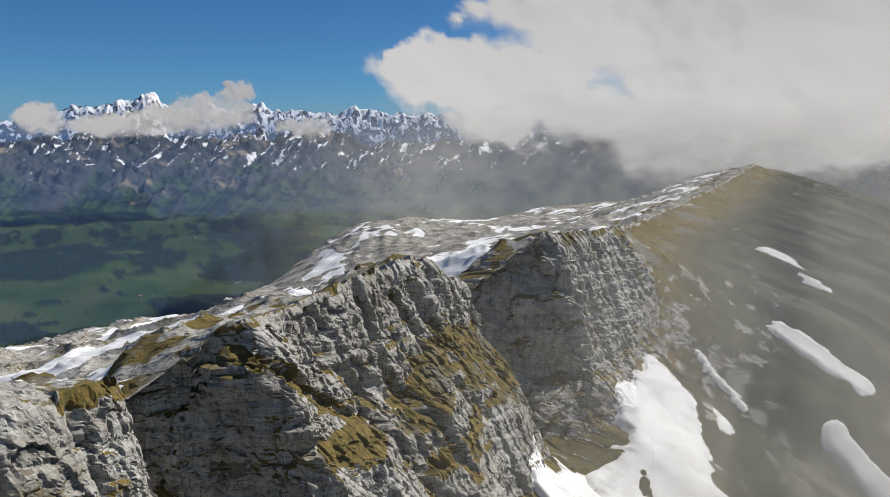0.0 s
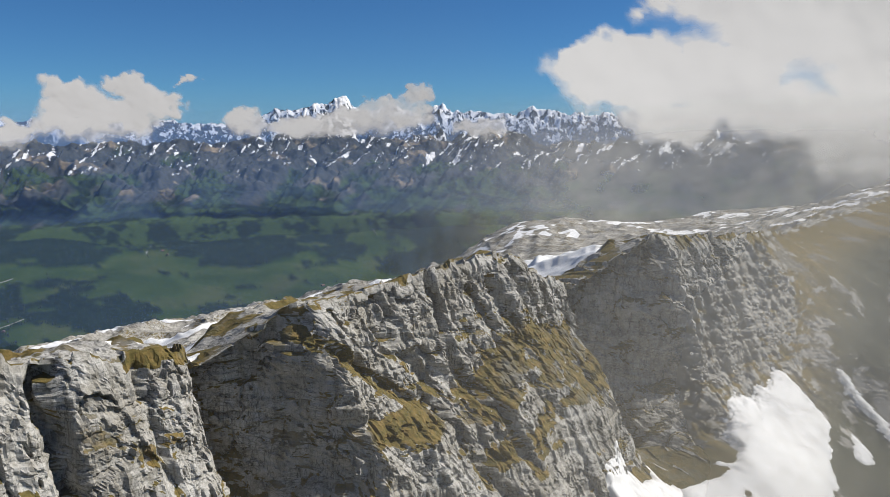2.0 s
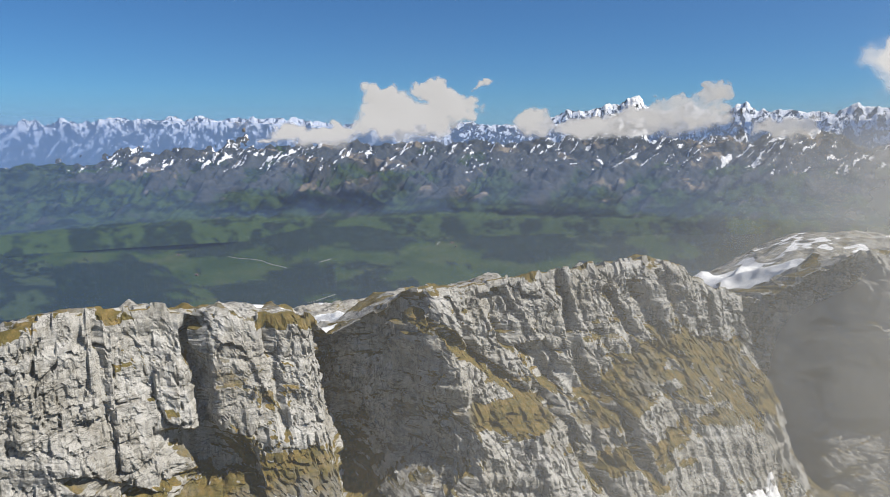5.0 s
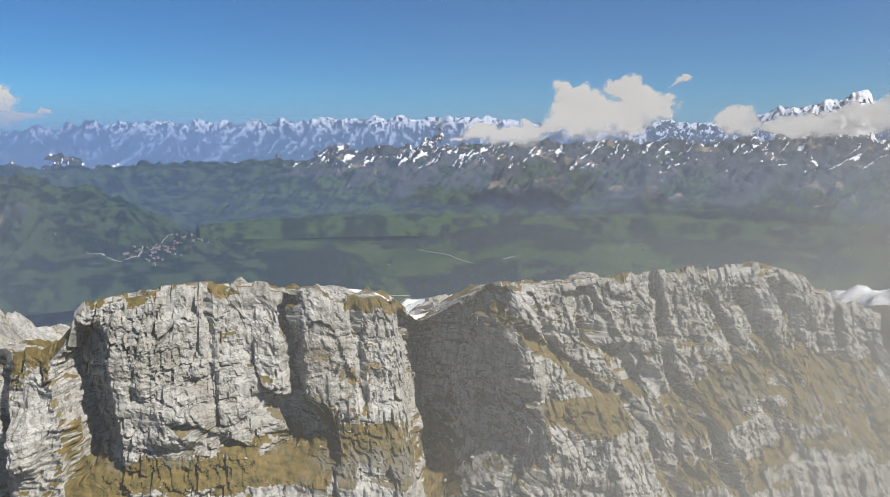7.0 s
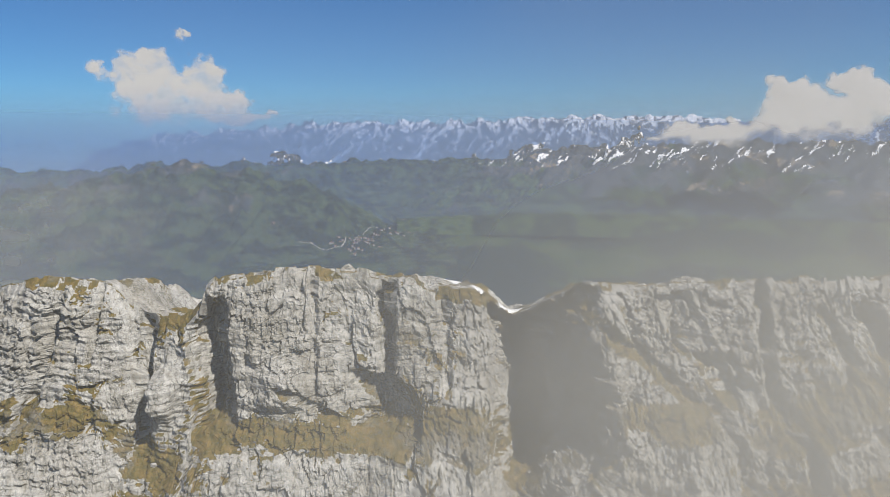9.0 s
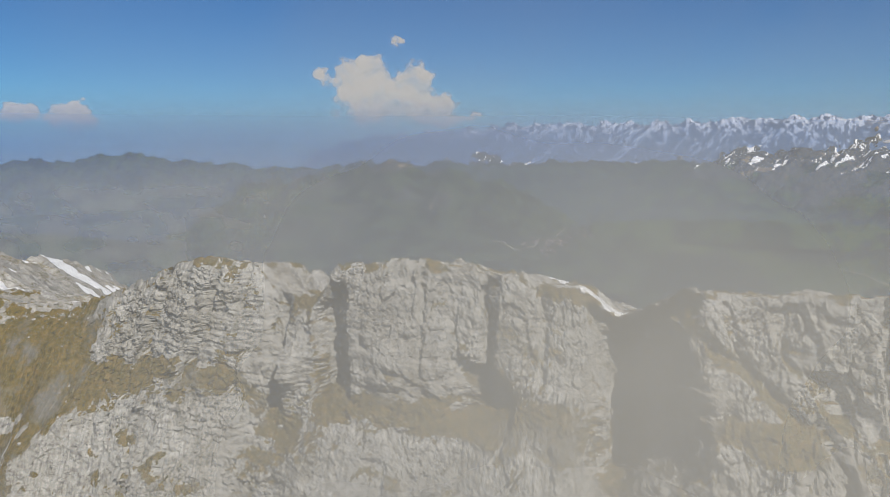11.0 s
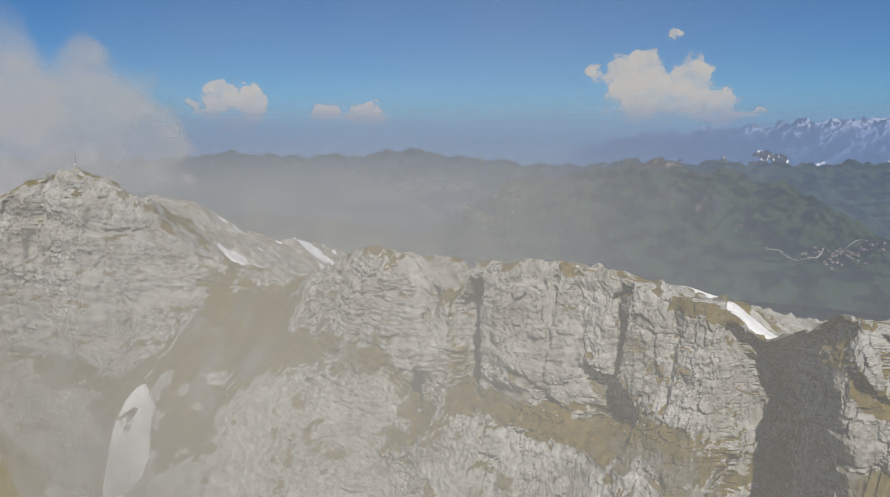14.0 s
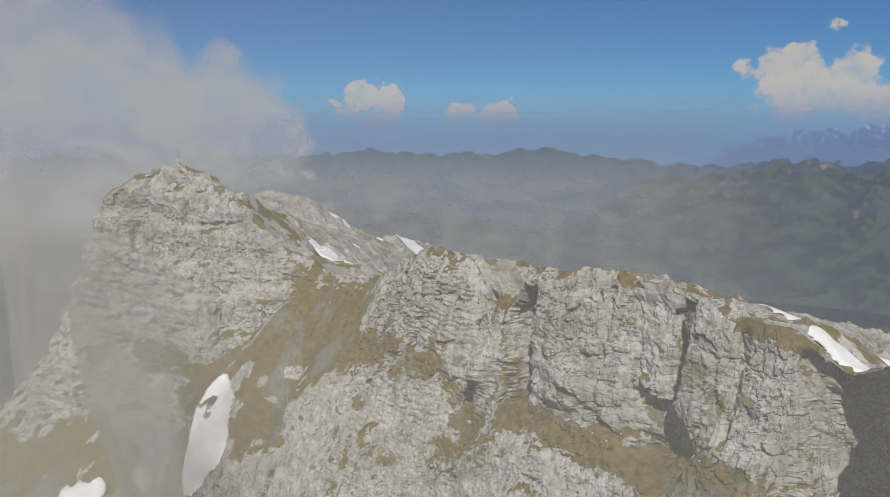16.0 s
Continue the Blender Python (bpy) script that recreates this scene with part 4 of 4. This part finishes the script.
# loose boulders on the ledges, the crest and the foot of the walls
BOULDERS = [part("boulder", rock_mesh(k + 3), STONE, None) for k in range(6)]
for b in BOULDERS:
    tagged(b, "angular pale limestone boulder lying on the turf", "boulder", "boulders on the ledges")
pick = np.random.default_rng(12)
rest = np.argwhere((flat > 0.62) & (YCG > -60) & (YCG < 230) & (U > -22) & (U < 45))
chosen = rest[pick.choice(len(rest), 100, replace=False)]
for k, (i, j) in enumerate(chosen):
    size = 0.3 + 0.6 * pick.random() ** 3
    m = Matrix.Translation(Vector(P[i, j]) + Vector((0, 0, 0.12 * size))) @ Euler((pick.uniform(-0.3, 0.3), pick.uniform(-0.3, 0.3), pick.uniform(0, 6.28))).to_matrix().to_4x4()
    b = BOULDERS[k] if k < 6 else copy_thing(BOULDERS[k % 6], m)
    b.matrix_basis = m @ Matrix.Diagonal((size, size, size, 1))

# ---- houses and tracks in the valley ----
WALL = plain("pale_house_wall", [(0.20, 0.19, 0.175), (0.32, 0.31, 0.29)], 0.5)
TILES = plain("brown_roof_tiles", [(0.10, 0.055, 0.04), (0.20, 0.12, 0.09)], 0.8)
TIMBER = plain("dark_timber_wall", [(0.07, 0.045, 0.03), (0.15, 0.10, 0.07)], 0.6)
TRACK = plain("gravel_track", [(0.20, 0.19, 0.16), (0.32, 0.30, 0.27)], 0.3)


def house(wall_material, label, w=5.0, d=7.0, h=3.2):
    base = new("house")
    bm = bmesh.new()
    v = [bm.verts.new(p) for p in ((-w / 2, -d / 2, -2), (w / 2, -d / 2, -2), (w / 2, d / 2, -2), (-w / 2, d / 2, -2), (-w / 2, -d / 2, h), (w / 2, -d / 2, h), (w / 2, d / 2, h), (-w / 2, d / 2, h),
                                  (0, -d / 2, h + 1.9), (0, d / 2, h + 1.9))]
    for f in ((0, 1, 5, 8, 4), (2, 3, 7, 9, 6), (1, 2, 6, 5), (3, 0, 4, 7)):
        bm.faces.new([v[i] for i in f])
    part("wall", bm, wall_material, base)
    bm = bmesh.new()
    e = 0.7
    for s in (-1, 1):
        q = [bm.verts.new(p) for p in ((0, -d / 2 - e, h + 2.1), (0, d / 2 + e, h + 2.1), (s * (w / 2 + e), d / 2 + e, h - 0.3), (s * (w / 2 + e), -d / 2 - e, h - 0.3))]
        f = bm.faces.new(q)
        g = bmesh.ops.extrude_face_region(bm, geom=[f])
        bmesh.ops.translate(bm, verts=[x for x in g["geom"] if isinstance(x, bmesh.types.BMVert)], vec=(0, 0, -0.25))
    part("roof", bm, TILES, base, "brown tiled gable roof")
    return tagged(base, label, "house", "houses in the valley")


def land_height(x, y):
    """The valley floor, or the foot of the wooded mountain where it lies higher."""
    z = valley_height(x, y)
    flank = LAND["wooded_mountain"]
    for i in range(len(x)):
        d = (flank[:, 0] - x[i]) ** 2 + (flank[:, 1] - y[i]) ** 2
        k = d.argmin()
        if d[k] < 400:
            z[i] = max(z[i], flank[k, 2])
    return z


def valley_place(bearing, r):
    a = math.radians(bearing)
    x, y = HUB[0] - math.sin(a) * r, HUB[1] + math.cos(a) * r
    return x, y, float(land_height(np.array([x]), np.array([y]))[0])


KINDS = [house(WALL, "small pale village house with a brown gable roof"), house(TIMBER, "dark timber farmhouse alone on a pasture", 6, 8, 3)]
hs = np.random.default_rng(7)
for k in range(150):
    if k < 110:       # the village strung along the valley floor
        t = hs.random()
        b, r, kind = 76.5 - 5.5 * t + hs.normal(0, 0.7), 1950 + 520 * t + hs.normal(0, 55), KINDS[0]
    else:
        b, r, kind = hs.uniform(2, 85), hs.uniform(1300, 2500), KINDS[1]
    x, y, z = valley_place(b, r)
    if k >= 110 and float(woods(np.array([x]), np.array([y]))[0]) > -0.03:
        continue
    m = pose(x, y, z, 0, 0, hs.uniform(0, 180)) @ Matrix.Scale(hs.uniform(0.6, 1.0), 4)
    copy_thing(kind, m).scale = (1, 1, 1)
for kind, (b, r) in zip(KINDS, ((75.0, 2100), (48.0, 1780))):
    kind.matrix_basis = pose(*valley_place(b, r), 0, 0, 40)


def track(points, width=1.9):
    """A pale farm track through bearings and distances."""
    k = np.array(points, float)
    t = np.linspace(0, len(k) - 1, 40 * (len(k) - 1))
    b, r = np.interp(t, np.arange(len(k)), k[:, 0]), np.interp(t, np.arange(len(k)), k[:, 1])
    w = np.hanning(31)
    w /= w.sum()
    b, r = (np.convolve(np.pad(v, 15, mode="edge"), w, "valid") for v in (b, r))
    b = b + 0.25 * np.sin(t * 4.1) + 0.15 * np.sin(t * 9.7 + 1)
    a = np.radians(b)
    x, y = HUB[0] - np.sin(a) * r, HUB[1] + np.cos(a) * r
    dx, dy = np.gradient(x), np.gradient(y)
    L = np.hypot(dx, dy) + 1e-6
    rows = []
    for s in (-0.5, -0.35, 0.35, 0.5):
        xx, yy = x + s * width * dy / L, y - s * width * dx / L
        rows.append(np.stack([xx, yy, land_height(xx, yy) + (1.3 if abs(s) < 0.4 else 0.2)], -1))
    ob = new("farm_track", grid_mesh("farm_track", np.stack(rows)))
    ob.data.materials.append(TRACK)
    return tagged(ob, "pale gravel track winding over the pastures", "road", kind="structure")


track([(31, 2050), (27, 2350), (25.6, 2640), (24, 2900), (22, 2700), (20.3, 2345)])
track([(56.8, 2350), (53, 2200), (49.5, 2100), (47, 2150)])
track([(62, 1780), (55, 1800), (51.2, 1830), (48.6, 1790)], 3.2)
track([(52.5, 1850), (50, 1800), (46, 1850)])
track([(38, 2280), (37.2, 2520), (35, 2450)])
track([(80, 2000), (77, 1950), (74.5, 2240), (71, 2540), (66, 2700)], 3.4)
track([(18, 1980), (16, 2080), (14.5, 1800)])
